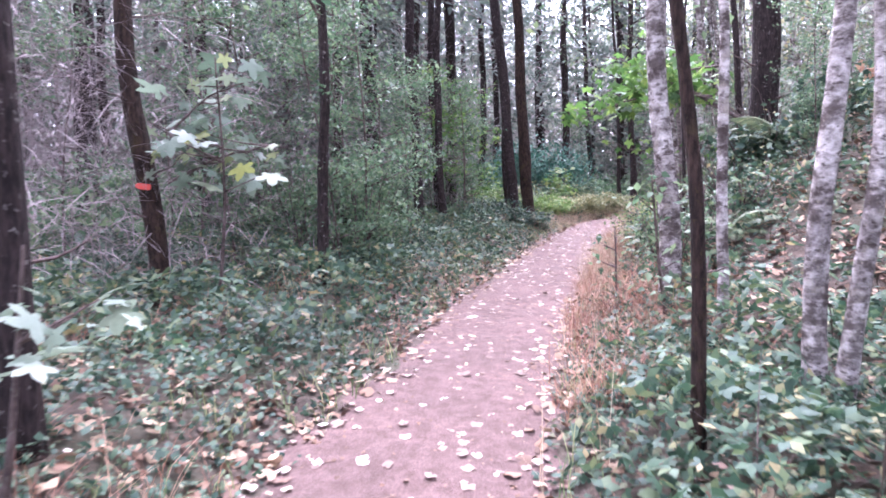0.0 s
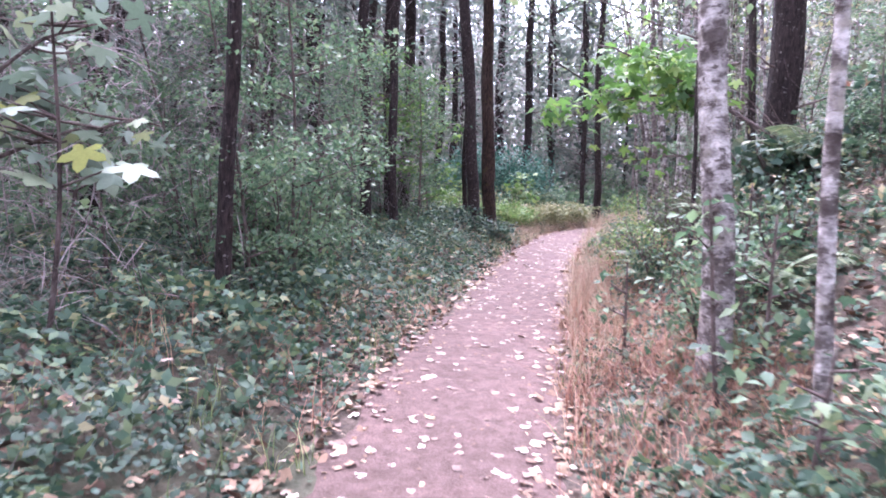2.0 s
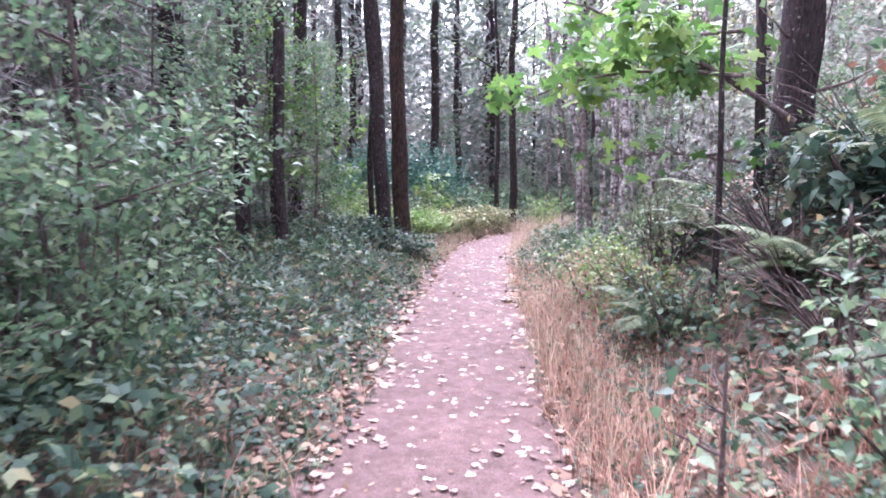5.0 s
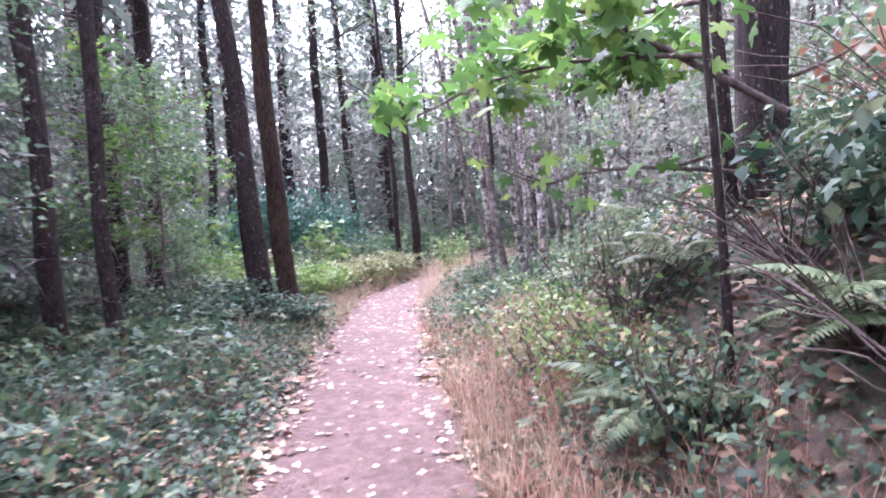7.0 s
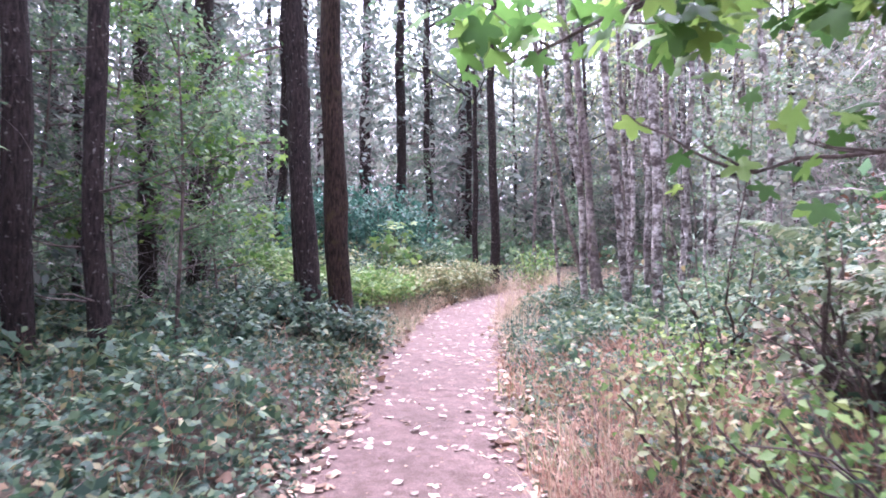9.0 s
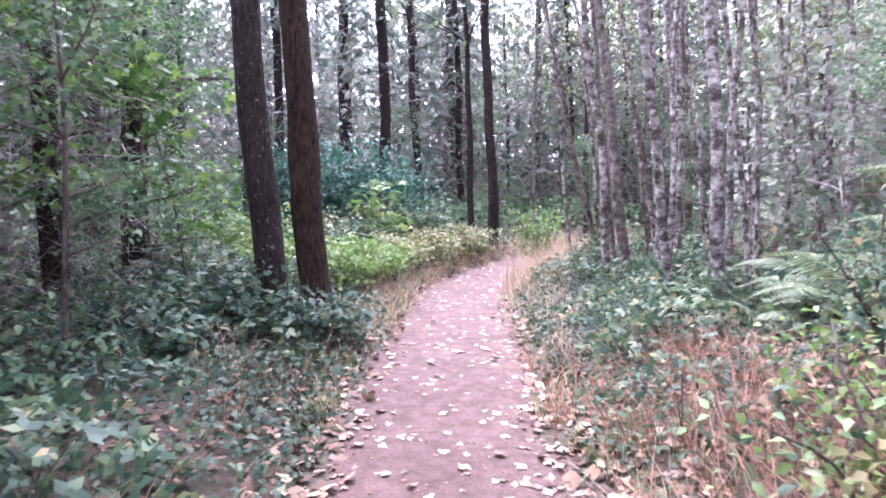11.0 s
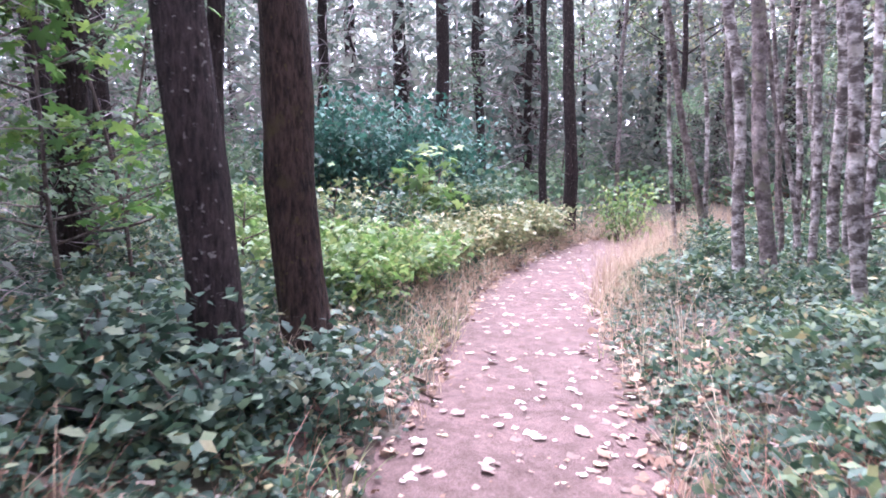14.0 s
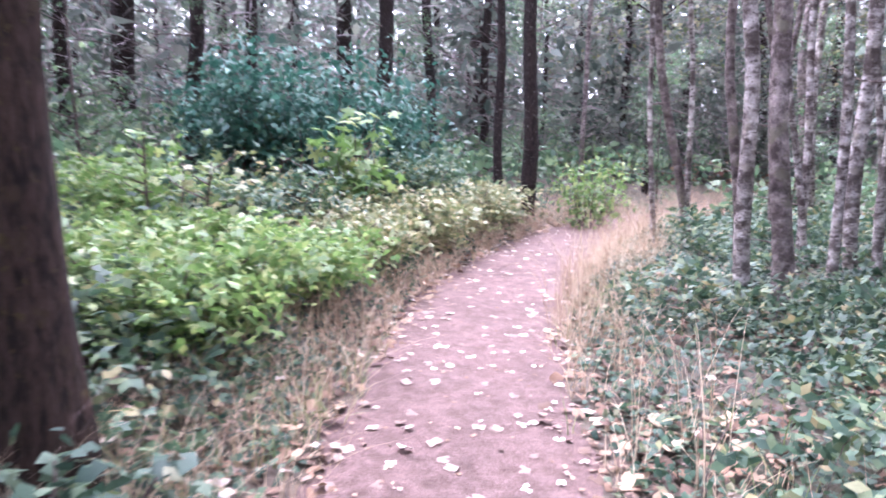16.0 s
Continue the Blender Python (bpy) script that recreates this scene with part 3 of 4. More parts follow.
# start of the walk
broadleaf(-1.95, 2.95, 0.19, 12, BARK_DARK, "dark trunk close beside the start of the path", (-0.01, 0), lo=0.5, per=16, twigs=6)
stub = broadleaf(-2.63, 6.15, 0.2, 12, BARK_MOSS, "brown leaning trunk with a red tag on it", (-0.09, 0.02), lo=0.45, twigs=14)
broadleaf(-1.36, 7.3, 0.13, 10, BARK_DARK, "thin dark trunk amid green saplings", (0.03, 0.0), lo=0.3, leaf=UNDER, per=22, size=0.1, reach=1.5)
broadleaf(1.26, 3.23, 0.078, 9, BARK_MOSS, "slim mossy brown trunk near the path edge", (-0.045, 0.01), 10, 0.5, per=16, wob=0.05)
broadleaf(1.78, 2.45, 0.2, 12, BARK_MOSS, "thick reddish-brown mossy trunk near the start", (0.0, 0.02), lo=0.5, per=16)
broadleaf(2.13, 6.25, 0.2, 14, BARK_PALE, "pale mottled alder trunk beside the path", (-0.005, 0.0), lo=0.45, per=18, twigs=5)
broadleaf(2.2, 5.25, 0.085, 11, BARK_PALE, "slender pale alder stem", (0.02, 0.02), 8, 0.5)
broadleaf(2.24, 4.0, 0.13, 12, BARK_PALE, "pale alder trunk, one of a pair", (0.06, 0.01), 12, 0.45, per=18, group="alder pair")
broadleaf(2.36, 3.85, 0.11, 12, BARK_PALE, "pale alder trunk, one of a pair", (0.07, -0.01), 10, 0.5, group="alder pair")
broadleaf(5.12, 10.65, 0.42, 18, BARK_DARK, "massive dark trunk high on the bank", (-0.01, 0), limbs=22, lo=0.35, per=20, reach=3.2, twigs=10)
broadleaf(4.84, 10.75, 0.1, 13, BARK_DARK, "slim dark trunk beside the massive one", (-0.03, 0), 8, 0.5)
broadleaf(3.45, 9.5, 0.05, 7, BARK_DARK, "thin upright sapling on the bank", (0, 0), 7, 0.4, per=6)
broadleaf(-0.5, 14.2, 0.22, 15, BARK_DARK, "dark trunk in the shaded wood", (0, 0), lo=0.5, twigs=22)
broadleaf(0.0, 14.35, 0.17, 14, BARK_DARK, "dark trunk in the shaded wood", (0.01, 0), lo=0.5, twigs=18)
broadleaf(-0.1, 17.4, 0.24, 16, BARK_DARK, "dark straight trunk behind the saplings", (0, 0), lo=0.4, twigs=16)
broadleaf(-1.6, 11.0, 0.16, 13, BARK_DARK, "thin dark trunk behind the saplings", (0, 0), lo=0.4, twigs=14)

# the alder grove on the outside of the bend
grove = [(7.2, 19.57, 0.21, 0.0), (7.12, 19.9, 0.19, -0.02), (6.85, 17.85, 0.16, -0.03), (6.9, 17.95, 0.1, 0.05), (6.44, 16.41, 0.2, 0.012), (7.75, 20.75, 0.14, 0), (7.97, 19.8, 0.13, 0.01),
         (8.8, 20.4, 0.2, -0.02), (8.2, 19.55, 0.12, 0.04), (8.85, 21.1, 0.11, 0), (8.67, 23.0, 0.15, -0.14), (8.75, 23.1, 0.11, -0.05), (9.2, 19.0, 0.15, 0.03), (10.2, 20.9, 0.16, 0.02), (8.05, 18.3, 0.14, 0.04),
         (7.5, 17.2, 0.1, -0.04), (9.6, 22.4, 0.13, -0.03), (10.9, 23.2, 0.15, 0), (7.7, 22.3, 0.09, -0.06), (9.9, 18.2, 0.13, 0.02), (11.2, 20.2, 0.16, -0.02), (8.3, 16.6, 0.12, 0.05)]
for k, (x, y, dia, lx) in enumerate(grove):
    pale = k not in (0, 5, 10, 16)
    broadleaf(x, y, dia * 0.76, 12 + (k * 7) % 4, BARK_PALE if pale else BARK_GREY, "slender pale alder trunk banded with dark lichen" if pale else "dark-blotched slender alder trunk", (lx - 0.055 + 0.03 * math.sin(k * 2.3), 0.02 * math.sin(k * 1.7)), 9, 0.45,
              per=9, size=0.12, reach=1.6, group="alder grove", twigs=3, wob=0.06)

g = np.random.default_rng(19)
for k in range(18):
    x, y = g.uniform(7.2, 11.0), g.uniform(17.5, 25.5)
    if float(off_path(np.array(x), np.array(y))) < 2.2:
        continue
    broadleaf(x, y, g.uniform(0.045, 0.09), g.uniform(8, 12), BARK_PALE if k % 3 else BARK_GREY, "very thin pale alder pole in the grove", (g.normal(-0.05, 0.06), g.normal(0, 0.03)), 6, 0.4, per=6, size=0.1, reach=1.0, group="alder grove", twigs=4, wob=0.08, seed=700 + k)

# trunks past the bend
broadleaf(7.4, 25.8, 0.28, 16, BARK_DARK, "dark straight trunk past the bend", (0.0, 0), lo=0.35, twigs=10)
broadleaf(6.95, 26.0, 0.16, 14, BARK_DARK, "thin dark trunk past the bend", (-0.03, 0), lo=0.35, twigs=14)
broadleaf(9.7, 28.4, 0.13, 13, BARK_GREY, "thin grey trunk past the bend", (0.03, 0), lo=0.35)
broadleaf(12.0, 29.5, 0.18, 13, BARK_DARK, "dark trunk in the far wood", (0, 0), lo=0.3)

# a dark fringe of young conifers with low drooping boughs on the shaded side
near_conifer = conifer(-2.3, 13.0, 0.15, 11, "young dark conifer with low drooping boughs", lo=0.05, n=70, reach=1.8, per=16, size=0.19, dead=40, group="young conifers")
for x, y, s, turn in [(-3.5, 15.0, 1.0, 40), (-1.5, 15.7, 0.75, 130), (-2.9, 17.6, 1.0, 220), (-1.2, 18.6, 0.8, 300), (-5.0, 13.2, 1.0, 75)]:
    ob = copy_thing(near_conifer, pose(x, y, float(land(np.array(x), np.array(y))), 0, 0, turn))
    ob.scale = (s, s, s)

# the wood all round: a few grown kinds, repeated with turns and sizes
kinds = [conifer(5.4, 36.2, 0.5, 22, "tall dark conifer with drooping boughs", group="far conifers"),
         conifer(2.6, 32.0, 0.34, 19, "tall dark conifer with bare lower branches", lo=0.35, group="far conifers"),
         conifer(-3.8, 16.5, 0.26, 15, "dark conifer with dense low boughs", lo=0.12, n=64, group="far conifers"),
         broadleaf(-4.5, 12.3, 0.22, 15, BARK_DARK, "dark-trunked tree in the wood", (0.02, 0), 16, 0.35, UNDER, 7, 0.16, 2.4, "far trees", 20),
         broadleaf(12.5, 25.0, 0.2, 15, BARK_GREY, "grey-trunked tree in the wood", (-0.03, 0), 14, 0.35, CANOPY, 6, 0.16, 2.4, "far trees", 14)]
placed = [(-4.5, 12.3), (12.5, 25), (-3.8, 16.5), (2.6, 32), (5.4, 36.2), (7.4, 25.8), (4.65, 10), (-0.1, 17.4)] + [(a[0], a[1]) for a in grove]
g = np.random.default_rng(41)
count = 0
for k in range(6000):
    if count >= 300:
        break
    x, y = g.uniform(-30, 40), g.uniform(-12, 54)
    d = float(off_path(np.array(x), np.array(min(y, 55.0))))
    near = 3.6 if d < 0 else (6.5 if y > 18 else 8.0)
    if (abs(d) < near and y < 33) or (y > 20 and y < 28 and -0.5 < x < 13) or (y < 5 and abs(x) < 5.5):
        continue
    if -14 < x < -2 and 3 < y < 20 and k % 5 < 3:
        continue
    gap = 1.7 + 0.03 * abs(y - 10)
    if min((x - a) ** 2 + (y - c) ** 2 for a, c in placed) < gap * gap:
        continue
    placed.append((x, y))
    pick = kinds[int(g.choice([0, 1, 2, 3, 4], p=[0.24, 0.22, 0.22, 0.2, 0.12] if d < 0 or y > 26 else [0.24, 0.2, 0.16, 0.2, 0.2]))]
    s = g.uniform(0.75, 1.2)
    ob = copy_thing(pick, pose(x, y, float(land(np.array(x), np.array(min(y, 55.0)))), g.normal(0, 1.2), g.normal(0, 1.2), g.uniform(0, 360)))
    ob.scale = (s, s, s)
    count += 1


# ---- saplings, bushes, ferns ----
def sapling(x, y, height, label, leaf=UNDER, size=0.062, per=22, branches=16, reach=0.7, seed=0, template=OVATE, lo=0.2, name="sapling", group=""):
    g = np.random.default_rng(seed + 100)
    s = thing(name, x, y, float(land(np.array(x), np.array(y))), label, "sapling", group)
    p = stem_line(height, (g.normal(0, 0.06), g.normal(0, 0.06)), g, 20, 0.06)
    r = 0.018 * (1 - 0.8 * np.linspace(0, 1, 20)) + 0.003
    part("stem", tube(p, r, 6), TWIG, s)
    tb, tips = limbs_of(p, r, g, branches, lo, 0.98, reach, 0.3, 4)
    part("branchwork", joined(tb), TWIG, s, kind="stuff")
    part("foliage", leaf_cloud(tips, g, per, size, 0.14, 0.07, template, -0.2), leaf, s, kind="stuff")
    return s


def bush(x, y, height, width, label, leaf, size, n, seed, template=OVATE, stems=9, name="bush"):
    g = np.random.default_rng(seed + 300)
    s = thing(name, x, y, float(land(np.array(x), np.array(y))), label, "bush")
    tb, tips = [], []
    for k in range(stems):
        a, rr = g.uniform(0, 6.28), width * 0.5 * math.sqrt(g.uniform(0, 1))
        q = np.linspace(0, 1, 6)
        c = np.stack([math.cos(a) * rr * (0.3 + 0.7 * q), math.sin(a) * rr * (0.3 + 0.7 * q), height * g.uniform(0.6, 1.05) * q * (1 - 0.2 * q * (rr / width))], -1)
        c[:, :2] += np.cumsum(g.normal(0, 0.03, (6, 2)), axis=0)
        tb.append(tube(c, 0.012 * (1 - 0.8 * q) + 0.002, 5))
        tips.append(c[1:])
    part("branchwork", joined(tb), TWIG, s, kind="stuff")
    part("foliage", leaf_cloud(tips, g, max(1, n // (stems * 5)), size, width / 7, height / 11, template, -0.35), leaf, s, kind="stuff")
    return s


left_saplings = [sapling(-2.15, 6.3, 2.3, "young maple sapling with large pale leaves", SILVER, 0.24, 1, 7, 0.8, 3, MAPLE, 0.55, "maple_sapling"),
                 sapling(-0.95, 8.7, 3.6, "leafy green understorey sapling", seed=1, group="saplings"), sapling(-1.7, 8.9, 4.2, "leafy green understorey sapling", seed=2, branches=22, reach=0.9, group="saplings"),
                 sapling(-0.95, 10.3, 3.0, "low leafy green understorey sapling", seed=4, branches=22, lo=0.05, group="saplings")]
g = np.random.default_rng(77)
spots = [(-2.6, 8.3), (-1.2, 9.6), (-0.6, 11.6), (-1.6, 12.4), (-2.6, 10.4), (0.5, 15.2), (-0.9, 15.6), (-3.4, 9.2), (-3.2, 11.6), (-1.9, 14.0), (0.9, 18.9), (-0.4, 19.2), (0.3, 21.0), (-4.4, 7.6), (-4.2, 10.2), (-3.6, 13.4),
        (5.2, 13.6), (4.3, 7.7), (5.6, 9.0), (6.4, 12.0), (10.4, 26.5), (11.8, 24.6), (13.2, 22.0), (12.2, 18.6), (10.6, 16.2), (8.5, 29.2), (6.0, 30.5), (2.2, 27.5), (0.6, 24.8), (-1.4, 17.2), (-1.2, 7.9)]
for k, (x, y) in enumerate(spots):
    ob = copy_thing(left_saplings[1 + k % 3], pose(x, y, float(land(np.array(x), np.array(y))), 0, 0, g.uniform(0, 360)))
    s = g.uniform(0.75, 1.25) * (0.65 if 3 < x < 6.5 and y < 14 else 1)
    ob.scale = (s, s, s)

# thick growth inside the bend
bush(3.9, 25.6, 2.3, 3.0, "dense blue-green broadleaf evergreen bush", BLUEGREEN, 0.14, 4400, 1, stems=22)
bush(2.6, 26.0, 2.0, 2.4, "dense blue-green broadleaf evergreen bush", BLUEGREEN, 0.14, 2900, 2, stems=18)
bush(5.2, 26.6, 1.9, 2.2, "dark green evergreen bush", BLUEGREEN, 0.13, 2200, 3, stems=16)
bush(4.05, 22.9, 1.45, 0.9, "bright yellow-green young maple bush", BRIGHT, 0.2, 220, 4, MAPLE)
bush(8.4, 25.4, 1.2, 1.2, "bright green rounded shrub past the bend", BRIGHT, 0.11, 900, 5, stems=16)
for k, (x, y, h, wd, lf) in enumerate([(2.5, 19.0, 0.75, 1.4, BRIGHT), (3.1, 20.2, 0.8, 1.5, BRIGHT), (2.2, 20.6, 0.9, 1.6, BRIGHT), (3.9, 21.6, 0.75, 1.4, PALEGREEN), (3.0, 22.0, 0.95, 1.7, BRAMBLE), (4.8, 22.7, 0.7, 1.3, PALEGREEN),
                                       (5.6, 23.9, 0.75, 1.3, PALEGREEN), (4.7, 24.0, 0.9, 1.6, BRAMBLE), (6.5, 24.9, 0.7, 1.2, PALEGREEN), (1.8, 22.6, 1.0, 1.8, BRIGHT)]):
    bush(x, y, h * g.uniform(0.5, 0.95), wd * 0.95, "bright green bramble thicket with pale leaves" if lf is BRIGHT else "green and yellowing bramble thicket", lf, 0.062, 2300, 20 + k, CLOVER, 12, "bramble_bush")
for k, (x, y, h, wd, lf) in enumerate([(3.1, 9.4, 0.6, 0.9, BRAMBLE), (3.4, 10.4, 0.8, 1.1, BRIGHT), (3.5, 11.6, 0.6, 1.1, PALEGREEN), (4.0, 12.4, 0.7, 1.2, BRIGHT), (4.1, 11.3, 0.9, 1.2, FERN), (4.2, 9.2, 0.8, 1.0, BRAMBLE), (3.3, 7.4, 0.7, 0.9, BRAMBLE), (4.7, 12.9, 0.8, 1.2, BRAMBLE), (2.35, 6.7, 1.0, 0.7, UNDER)]):
    bush(x, y, h, wd, "tangled shrub growing on the bank", lf, 0.06, 800, 50 + k, OVATE, 11)


def fern_frond(g, length):
    q = np.linspace(0, 1, 8)
    c = np.stack([np.zeros(8), length * (q * 0.85), length * (0.75 * q - 0.62 * q * q)], -1)
    stalk = tube(c, 0.004 * (1 - 0.7 * q) + 0.001, 4)
    k = 26
    f = np.repeat(np.linspace(0.12, 0.99, k), 2)
    pos = np.stack([np.zeros(2 * k), length * 0.85 * f, length * (0.75 * f - 0.62 * f * f)], -1)
    side = np.tile([1.0, -1.0], k)
    size = length * 0.2 * np.sin(np.pi * np.clip(f * 0.92 + 0.06, 0, 1)) ** 0.7
    lf = strewn((LANCE[0] * np.array([1.0, 1, 1]), LANCE[1]), pos, size, turns(-side * (1.35 - 0.25 * f), np.full(2 * k, -0.15), np.zeros(2 * k)))
    return joined([stalk, lf])


def fern(x, y, fronds, length, seed):
    g = np.random.default_rng(seed)
    s = thing("fern", x, y, float(land(np.array(x), np.array(y))), "arching green sword fern clump on the bank", "fern", "ferns")
    shared = [raw_mesh("frond", *fern_frond(g, length), FERN) for _ in range(2)]
    for k in range(fronds):
        ob = new("frond", shared[k % 2])
        ob.parent = s
        ob.matrix_basis = pose(0, 0, 0.03, g.uniform(-8, 16), g.uniform(-8, 8), 360 * k / fronds + g.uniform(-14, 14))
        sc = g.uniform(0.7, 1.1)
        ob.scale = (sc, sc, sc)
    return s


fern_kind = fern(6.0, 14.4, 13, 0.95, 3)
for x, y, s in [(6.6, 14.9, 1.1), (5.7, 15.2, 0.9), (7.2, 15.6, 1.0), (6.5, 13.6, 1.1), (3.6, 8.6, 0.8), (3.2, 9.8, 0.75), (4.4, 10.9, 0.8), (3.0, 7.0, 0.7), (7.6, 14.6, 1.0), (4.4, 8.6, 0.9), (8.3, 15.4, 1.0)]:
    s *= 1.25
    ob = copy_thing(fern_kind, pose(x, y, float(land(np.array(x), np.array(y))), 0, 0, x * 371 % 360))
    ob.scale = (s, s, s)


# ---- the maple bough that hangs over the bank ----
def bough(name, start, end, sag, radius, leaves, size, mat, label, seed, spread_r=0.3, subs=7):
    g = np.random.default_rng(seed)
    lift = 0.0542 * start[1] - 0.021 * start[0]
    s = thing(name, start[0], start[1], start[2] + lift, label, "branch")
    a, e = np.zeros(3), np.array(end, dtype=float) - np.array(start)
    q = np.linspace(0, 1, 10)
    c = e[None] * q[:, None] + np.array([0, 0, 1.0]) * (sag * np.sin(math.pi * q))[:, None] + np.cumsum(g.normal(0, 0.02, (10, 3)), axis=0) * q[:, None]
    limb = part("branch", tube(c, radius * (1 - 0.8 * q) + 0.003, 7), TWIG, s)
    tb, tips = limbs_of(c, radius * (1 - 0.8 * q), g, subs, 0.25, 1.0, 0.7, 0.0, 4, 0.15, 0.5)
    part("branchwork", joined(tb), TWIG, s, kind="stuff")
    pts = np.concatenate(tips)
    pts = np.repeat(pts, max(1, leaves // len(pts)), axis=0)
    n = len(pts)
    pts = pts + g.normal(0, 1, (n, 3)) * np.array([spread_r * 0.6, spread_r * 0.6, spread_r * 0.4])
    blade = raw_mesh("leaf", *MAPLE, mat)
    rot = loose(n, g, -0.55, 0.4, 0.4)
    for at, r3 in zip(pts, rot):
        ob = new("leaf", blade)
        ob.parent = limb
        k = size * g.uniform(0.6, 1.2)
        ob.matrix_basis = Matrix.Translation(at.tolist()) @ Matrix(r3.tolist()).to_4x4() @ Matrix.Diagonal((k, k, k, 1))
    return s


bough("maple_bough", (4.5, 9.9, 2.3), (2.7, 11.2, 3.6), 0.1, 0.03, 210, 0.19, GREEN_ONE, "maple bough with large green leaves over the bank", 4)
bough("maple_bough", (4.1, 10.1, 2.7), (2.5, 11.8, 2.7), 0.15, 0.02, 230, 0.19, GREEN_ONE, "maple bough with large green leaves over the bank", 5)
bough("maple_bough", (4.4, 10.4, 3.2), (3.4, 12.4, 3.2), 0.1, 0.02, 190, 0.18, GREEN_ONE, "maple bough with large green leaves over the bank", 6)
bough("maple_bough", (4.1, 9.9, 1.9), (3.3, 11.2, 2.1), 0.05, 0.014, 50, 0.15, GREEN_ONE, "low maple branch with green leaves", 7)
bough("maple_bough", (1.45, 17.0, 3.8), (-0.1, 16.7, 2.6), 0.2, 0.015, 160, 0.09, GREEN_ONE, "drooping leafy branch of the dark tree", 8)
bough("maple_bough", (1.45, 17.85, 2.7), (0.3, 17.3, 2.1), 0.15, 0.015, 150, 0.12, GREEN_ONE, "drooping leafy branch behind the dark tree", 11)
bough("maple_bough", (-2.5, 6.25, 2.0), (-1.75, 6.5, 2.55), 0.1, 0.01, 24, 0.21, SILVER_ONE, "thin maple branch with pale silvery leaves", 10, 0.2, 5)
bough("maple_bough", (-2.6, 6.3, 1.5), (-1.45, 6.3, 1.75), 0.12, 0.012, 34, 0.21, SILVER_ONE, "thin maple branch with pale silvery leaves", 9)
sapling(-1.75, 2.45, 1.1, "low maple seedling with a few broad leaves", SILVER, 0.15, 1, 3, 0.3, 8, MAPLE, 0.6, "maple_sapling")
for k, (x, y, h) in enumerate([(1.95, 5.75, 1.3), (2.25, 5.9, 1.1), (2.45, 6.5, 1.2), (1.85, 7.2, 0.9), (2.6, 7.3, 1.1), (1.75, 4.6, 0.8)]):
    sapling(x, y, h, "upright weed with drooping green leaves", UNDER, 0.095, 1, 11, 0.2, 60 + k, OVATE, 0.25, "tall_weed", "tall weeds")
for k, (x, y, h) in enumerate([(-0.3, 16.4, 3.6), (0.7, 18.0, 2.8)]):
    sapling(x, y, h, "young maple with yellow-green leaves", GREEN, 0.1, 8, 20, 0.8, 80 + k, MAPLE, 0.3, "maple_sapling")

# red tag on the leaning trunk
bm = bmesh.new()
bmesh.ops.create_cube(bm, size=1)
for v in bm.verts:
    v.co = Vector((v.co.x * 0.14, v.co.y * 0.025, v.co.z * 0.055 + (0.02 if abs(v.co.x) < 0.1 else 0)))
bmesh.ops.bevel(bm, geom=bm.edges[:], offset=0.009, segments=2, affect="EDGES")
me = bpy.data.meshes.new("marker_tag")
bm.to_mesh(me)
bm.free()
me.materials.append(RED)
tag = new("marker_tag", me)
tag.matrix_basis = pose(-2.72, 6.04, 1.86, 0, 8, 0)
tagged(tag, "small red plastic marker tag on the leaning trunk", "tag")


# ---- the depth of the wood beyond the single trees ----
def hillside(name, n, size, height, mat, template, label, seed, tilt, low=0.0, shape=(0.8, 2.0), near=5.0):
    """Growth that clothes the slope beyond the grove."""
    g = np.random.default_rng(seed)
    x, y = g.uniform(5, 36, n), g.uniform(near, 40, n)
    d = off_path(x, y)
    ok = ((d > 4.6) | ((y > 32) & (x > 12))) & (g.uniform(0, 1, n) < 0.25 + 0.75 * smooth(wave(x, y, 0.7, seed), -0.5, 0.4))
    x, y = x[ok], y[ok]
    k = len(x)
    pos = np.stack([x, y, land(x, y) + low + height * g.beta(*shape, k)], -1)
    return stuff(name, strewn(template, pos, size * g.uniform(0.5, 1.3, k), loose(k, g, tilt, 0.5, 0.6)), mat, label, "undergrowth")


hillside("slope_dead_twigs", 90000, 0.7, 9.0, GREYTWIG, (LANCE[0] * np.array([0.12, 1, 1]), LANCE[1]), "tangle of dead brown twigs on the slope", 31, 0.3)
hillside("slope_bracken", 36000, 0.22, 0.9, RUSSET, BROAD, "withered russet bracken on the slope", 32, 0.2)
# the next two wear the haze-paled leaf colour
hillside("slope_green_growth", 100000, 0.16, 9.5, HAZE_LEAF, BROAD, "green shrubs scattered on the slope", 33, -0.2)
hillside("slope_understorey", 120000, 0.2, 7.0, HAZE_LEAF, BROAD, "dim green understorey behind the alder grove", 34, -0.2, near=17.0)
hillside("slope_canopy", 90000, 0.18, 11.0, PALEGREEN, BROAD, "pale yellowing leaves high behind the alder grove", 35, -0.3, 3.0, (1.2, 1.2), 17.5)


def bare_shrub(x, y, height, seed):
    g = np.random.default_rng(seed)
    s = thing("bare_shrub", x, y, float(land(np.array(x), np.array(y))), "leafless grey-brown tangled shrub on the bank", "shrub", "bare shrubs")
    tb = []
    for k in range(34):
        a, ln = g.uniform(0, 6.28), height * g.uniform(0.5, 1.2)
        q = np.linspace(0, 1, 7)
        c = np.stack([math.cos(a) * ln * 0.7 * q, math.sin(a) * ln * 0.7 * q, ln * (q - 0.45 * q * q)], -1) + np.cumsum(g.normal(0, 0.035, (7, 3)), axis=0) * q[:, None]
        tb.append(tube(c, 0.006 * (1 - 0.8 * q) + 0.0015, 4))
    part("branchwork", joined(tb), TWIG, s, kind="stuff")
    return s


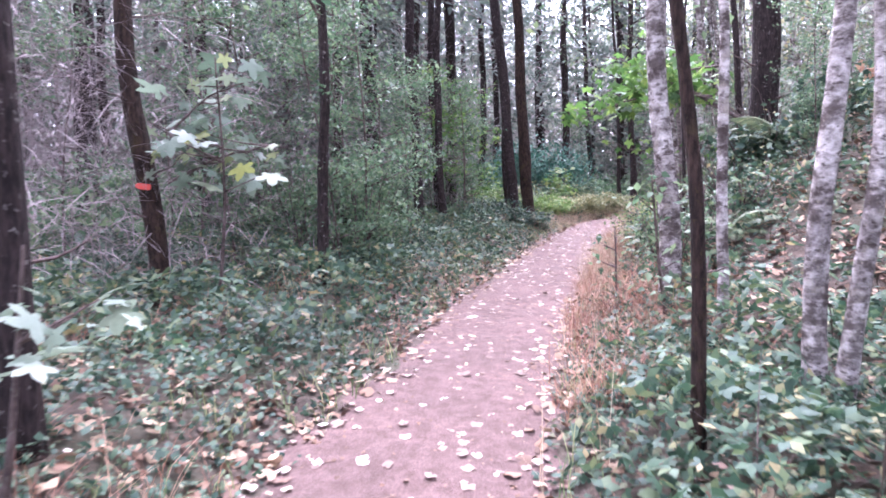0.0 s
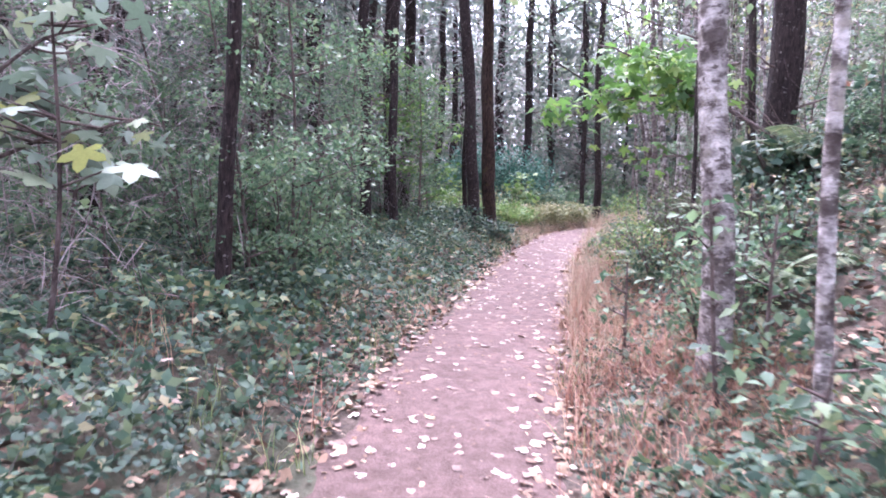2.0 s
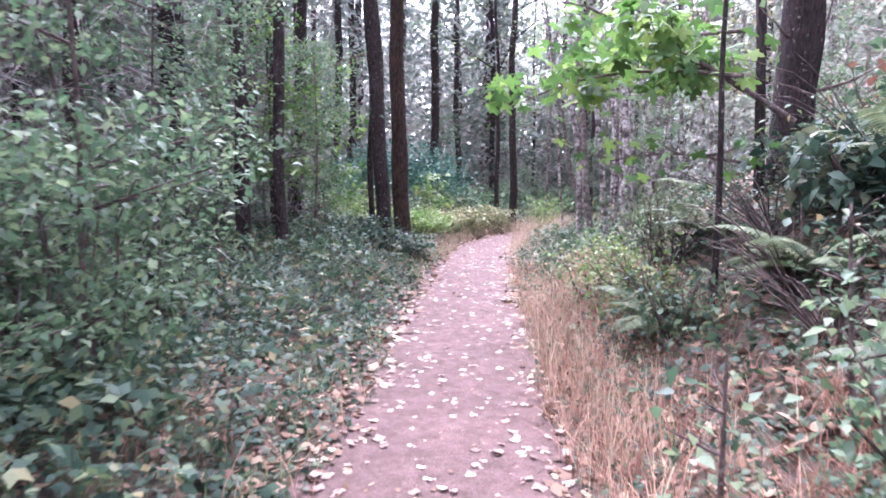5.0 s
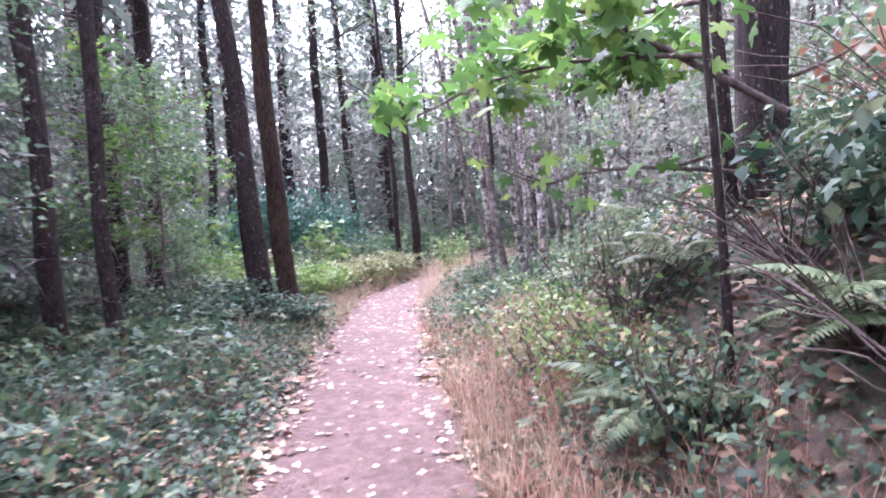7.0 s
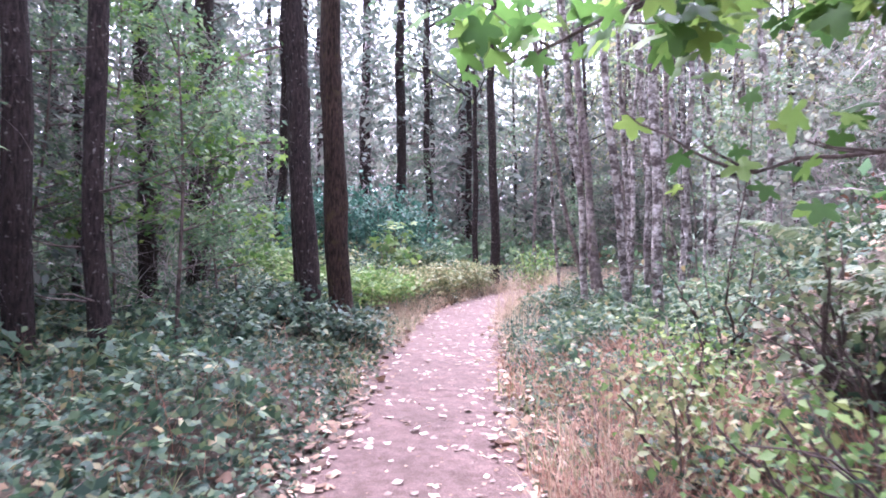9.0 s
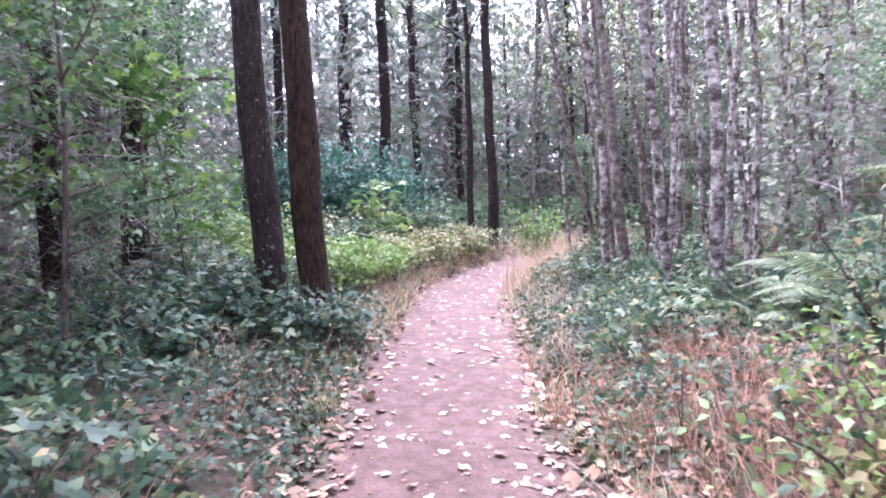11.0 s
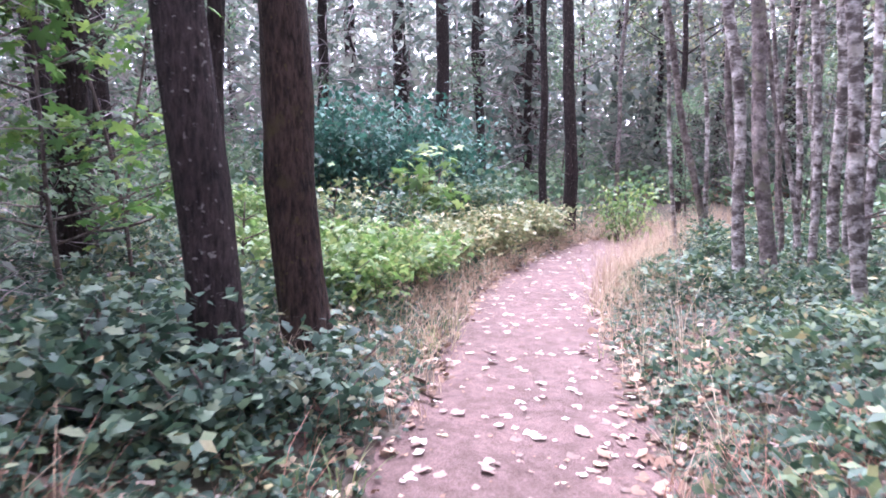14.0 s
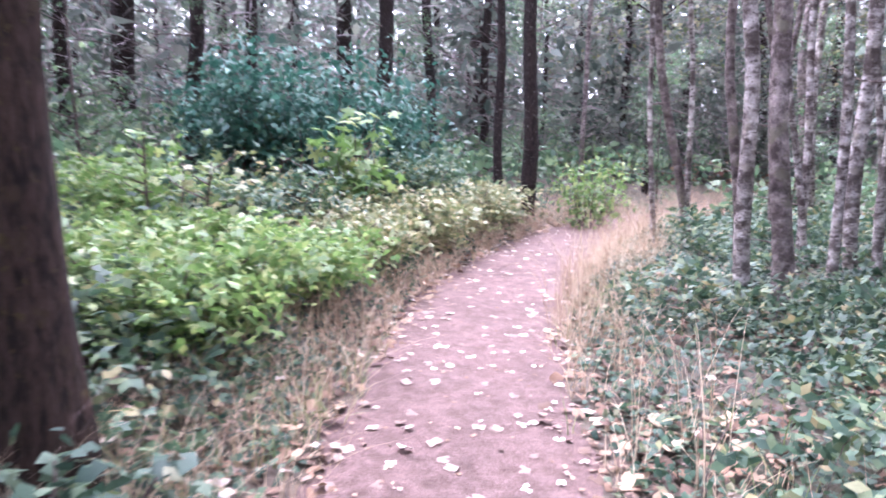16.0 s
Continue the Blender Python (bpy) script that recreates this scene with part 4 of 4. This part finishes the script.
for k, (x, y, h) in enumerate([(3.5, 8.7, 1.1), (4.0, 9.5, 1.3), (3.3, 9.9, 0.9), (4.4, 8.8, 1.4), (3.1, 7.9, 0.9), (4.0, 11.0, 1.0)]):
    bare_shrub(x, y, h, 500 + k)


def far_woods(name, n, r0, r1, top, size, mat, template, label, seed, tilt, shape=(0.8, 2.4)):
    g = np.random.default_rng(seed)
    a, r = np.where(g.uniform(0, 1, n) < 0.75, g.uniform(-0.2, 2.9, n), g.uniform(0, 2 * np.pi, n)), np.sqrt(g.uniform(r0 * r0, r1 * r1, n))
    x, y = 3 + r * np.cos(a), 13 + r * np.sin(a)
    h = top * g.beta(*shape, n)
    keep = (smooth(0.5 + 0.5 * wave(x + 0.35 * h, y - 0.3 * h, 0.9, seed), 0.2, 0.7) > g.uniform(0, 1, n)) & ((np.abs(off_path(x, np.clip(y, -50, 50))) > 5) | (y > 32))
    x, y, h = x[keep], y[keep], h[keep]
    k = len(x)
    pos = np.stack([x, y, land(x, np.clip(y, -59, 59)) + h], -1)
    return stuff(name, strewn(template, pos, size * g.uniform(0.5, 1.3, k), loose(k, g, tilt, 0.5, 0.6)), mat, label, "woods")


# broadleaf growth and farthest foliage carry the haze in their pale leaf colour
far_woods("distant_broadleaf_growth", 70000, 18, 44, 11, 0.33, HAZE_LEAF, BROAD, "blurred green broadleaf growth deep in the wood", 3, -0.3)
far_woods("distant_conifer_growth", 95000, 19, 46, 14, 0.5, NEEDLE, SPRAY, "grey-green conifer sprays deep in the wood", 4, -0.4, (0.9, 1.7))
far_woods("farthest_foliage", 190000, 40, 60, 15.5, 0.75, HAZE_LEAF, BROAD, "foliage at the end of the wood, its colour paled for haze", 6, -0.4, (0.9, 1.3))
far_woods("distant_dead_twigs", 150000, 14, 42, 13, 0.8, GREYTWIG, (LANCE[0] * np.array([0.2, 1, 1]), LANCE[1]), "tangle of bare grey twigs deep in the wood", 5, 0.0, (0.9, 1.9))

# single leaves lying on the trodden path
g = np.random.default_rng(90)
leaf_kinds = [raw_mesh("fallen_leaf", CURLED[0] * np.array([w2, 1, z2]), CURLED[1], FALLEN_ONE) for w2, z2 in ((1, 1), (0.8, 1.6), (1.15, 0.7), (0.9, -0.8), (0.7, 1.2), (1.05, -1.2))]
for k in range(300):
    y = g.uniform(1.5, 18.5)
    off = g.uniform(-0.72, 0.72)
    x = float(line_x(np.array(y))) + off
    ob = new("fallen_leaf", leaf_kinds[k % 6])
    ob.parent = path
    s = 0.066 * g.uniform(0.6, 1.3)
    ob.matrix_basis = pose(x, y, float(land(np.array(x), np.array(y))) + 0.024, g.normal(0, 7), g.normal(0, 7), g.uniform(0, 360))
    ob.scale = (s, s, s)

# dead twigs in the shade of the near wood
g = np.random.default_rng(95)
n = 70000
x, y = g.uniform(-11, 0.6, n), g.uniform(4.5, 20, n)
ok = (off_path(x, y) < -2.3) & (g.uniform(0, 1, n) < smooth(wave(x, y, 0.8, 2.2), -0.3, 0.3))
x, y = x[ok], y[ok]
pos = np.stack([x, y, land(x, y) + 4.5 * g.beta(1.1, 1.8, len(x))], -1)
stuff("shade_dead_twigs", strewn((LANCE[0] * np.array([0.07, 1, 1]), LANCE[1]), pos, 0.55 * g.uniform(0.4, 1.4, len(x)), loose(len(x), g, 0.0, 0.6, 0.6)), GREYTWIG, "bare grey dead twigs in the shaded wood", "twigs")

# upright sprigs that stand out of the bramble thicket
for k in range(12):
    x, y = 1.7 + (k * 0.83) % 3.6, 19.3 + (k * 1.37) % 5.2
    if float(off_path(np.array(x), np.array(y))) < -1.3:
        sapling(x, y, 0.75 + 0.1 * (k % 5), "upright leafy sprig in the bramble thicket", (BRIGHT, PALEGREEN, BRAMBLE)[k % 3], 0.1, 2, 9, 0.28, 120 + k, MAPLE if k % 2 else OVATE, 0.3, "sprig", "thicket sprigs")

# dense low growth at the foot of the thin dark tree
for k, (x, y, h, wd) in enumerate([(-1.2, 8.9, 1.5, 1.4), (-1.1, 10.9, 1.6, 1.3), (-1.9, 9.4, 1.8, 1.5)]):
    bush(x, y, h, wd, "dense dark green shrub under the trees", UNDER, 0.075, 1700, 140 + k, OVATE, 16)

# dark leafy growth below the massive trunk
for k, (x, y, h, wd) in enumerate([(4.5, 9.4, 0.7, 1.2), (4.1, 8.6, 0.6, 1.0), (4.9, 8.6, 0.7, 1.2)]):
    bush(x, y, h, wd, "dark drooping leafy shrub below the massive trunk", IVY, 0.12, 700, 160 + k, OVATE, 12)

# ivy heaped round the feet of the twin trees
for k, (x, y, h, wd) in enumerate([(1.75, 16.2, 0.5, 0.9), (2.3, 16.75, 0.42, 0.7), (1.35, 16.5, 0.6, 0.9), (1.0, 15.6, 0.45, 1.0)]):
    bush(x, y, h, wd, "dark ivy heaped round the feet of the twin trees", IVY, 0.075, 900, 180 + k, IVYLEAF, 12, "ivy_bush")
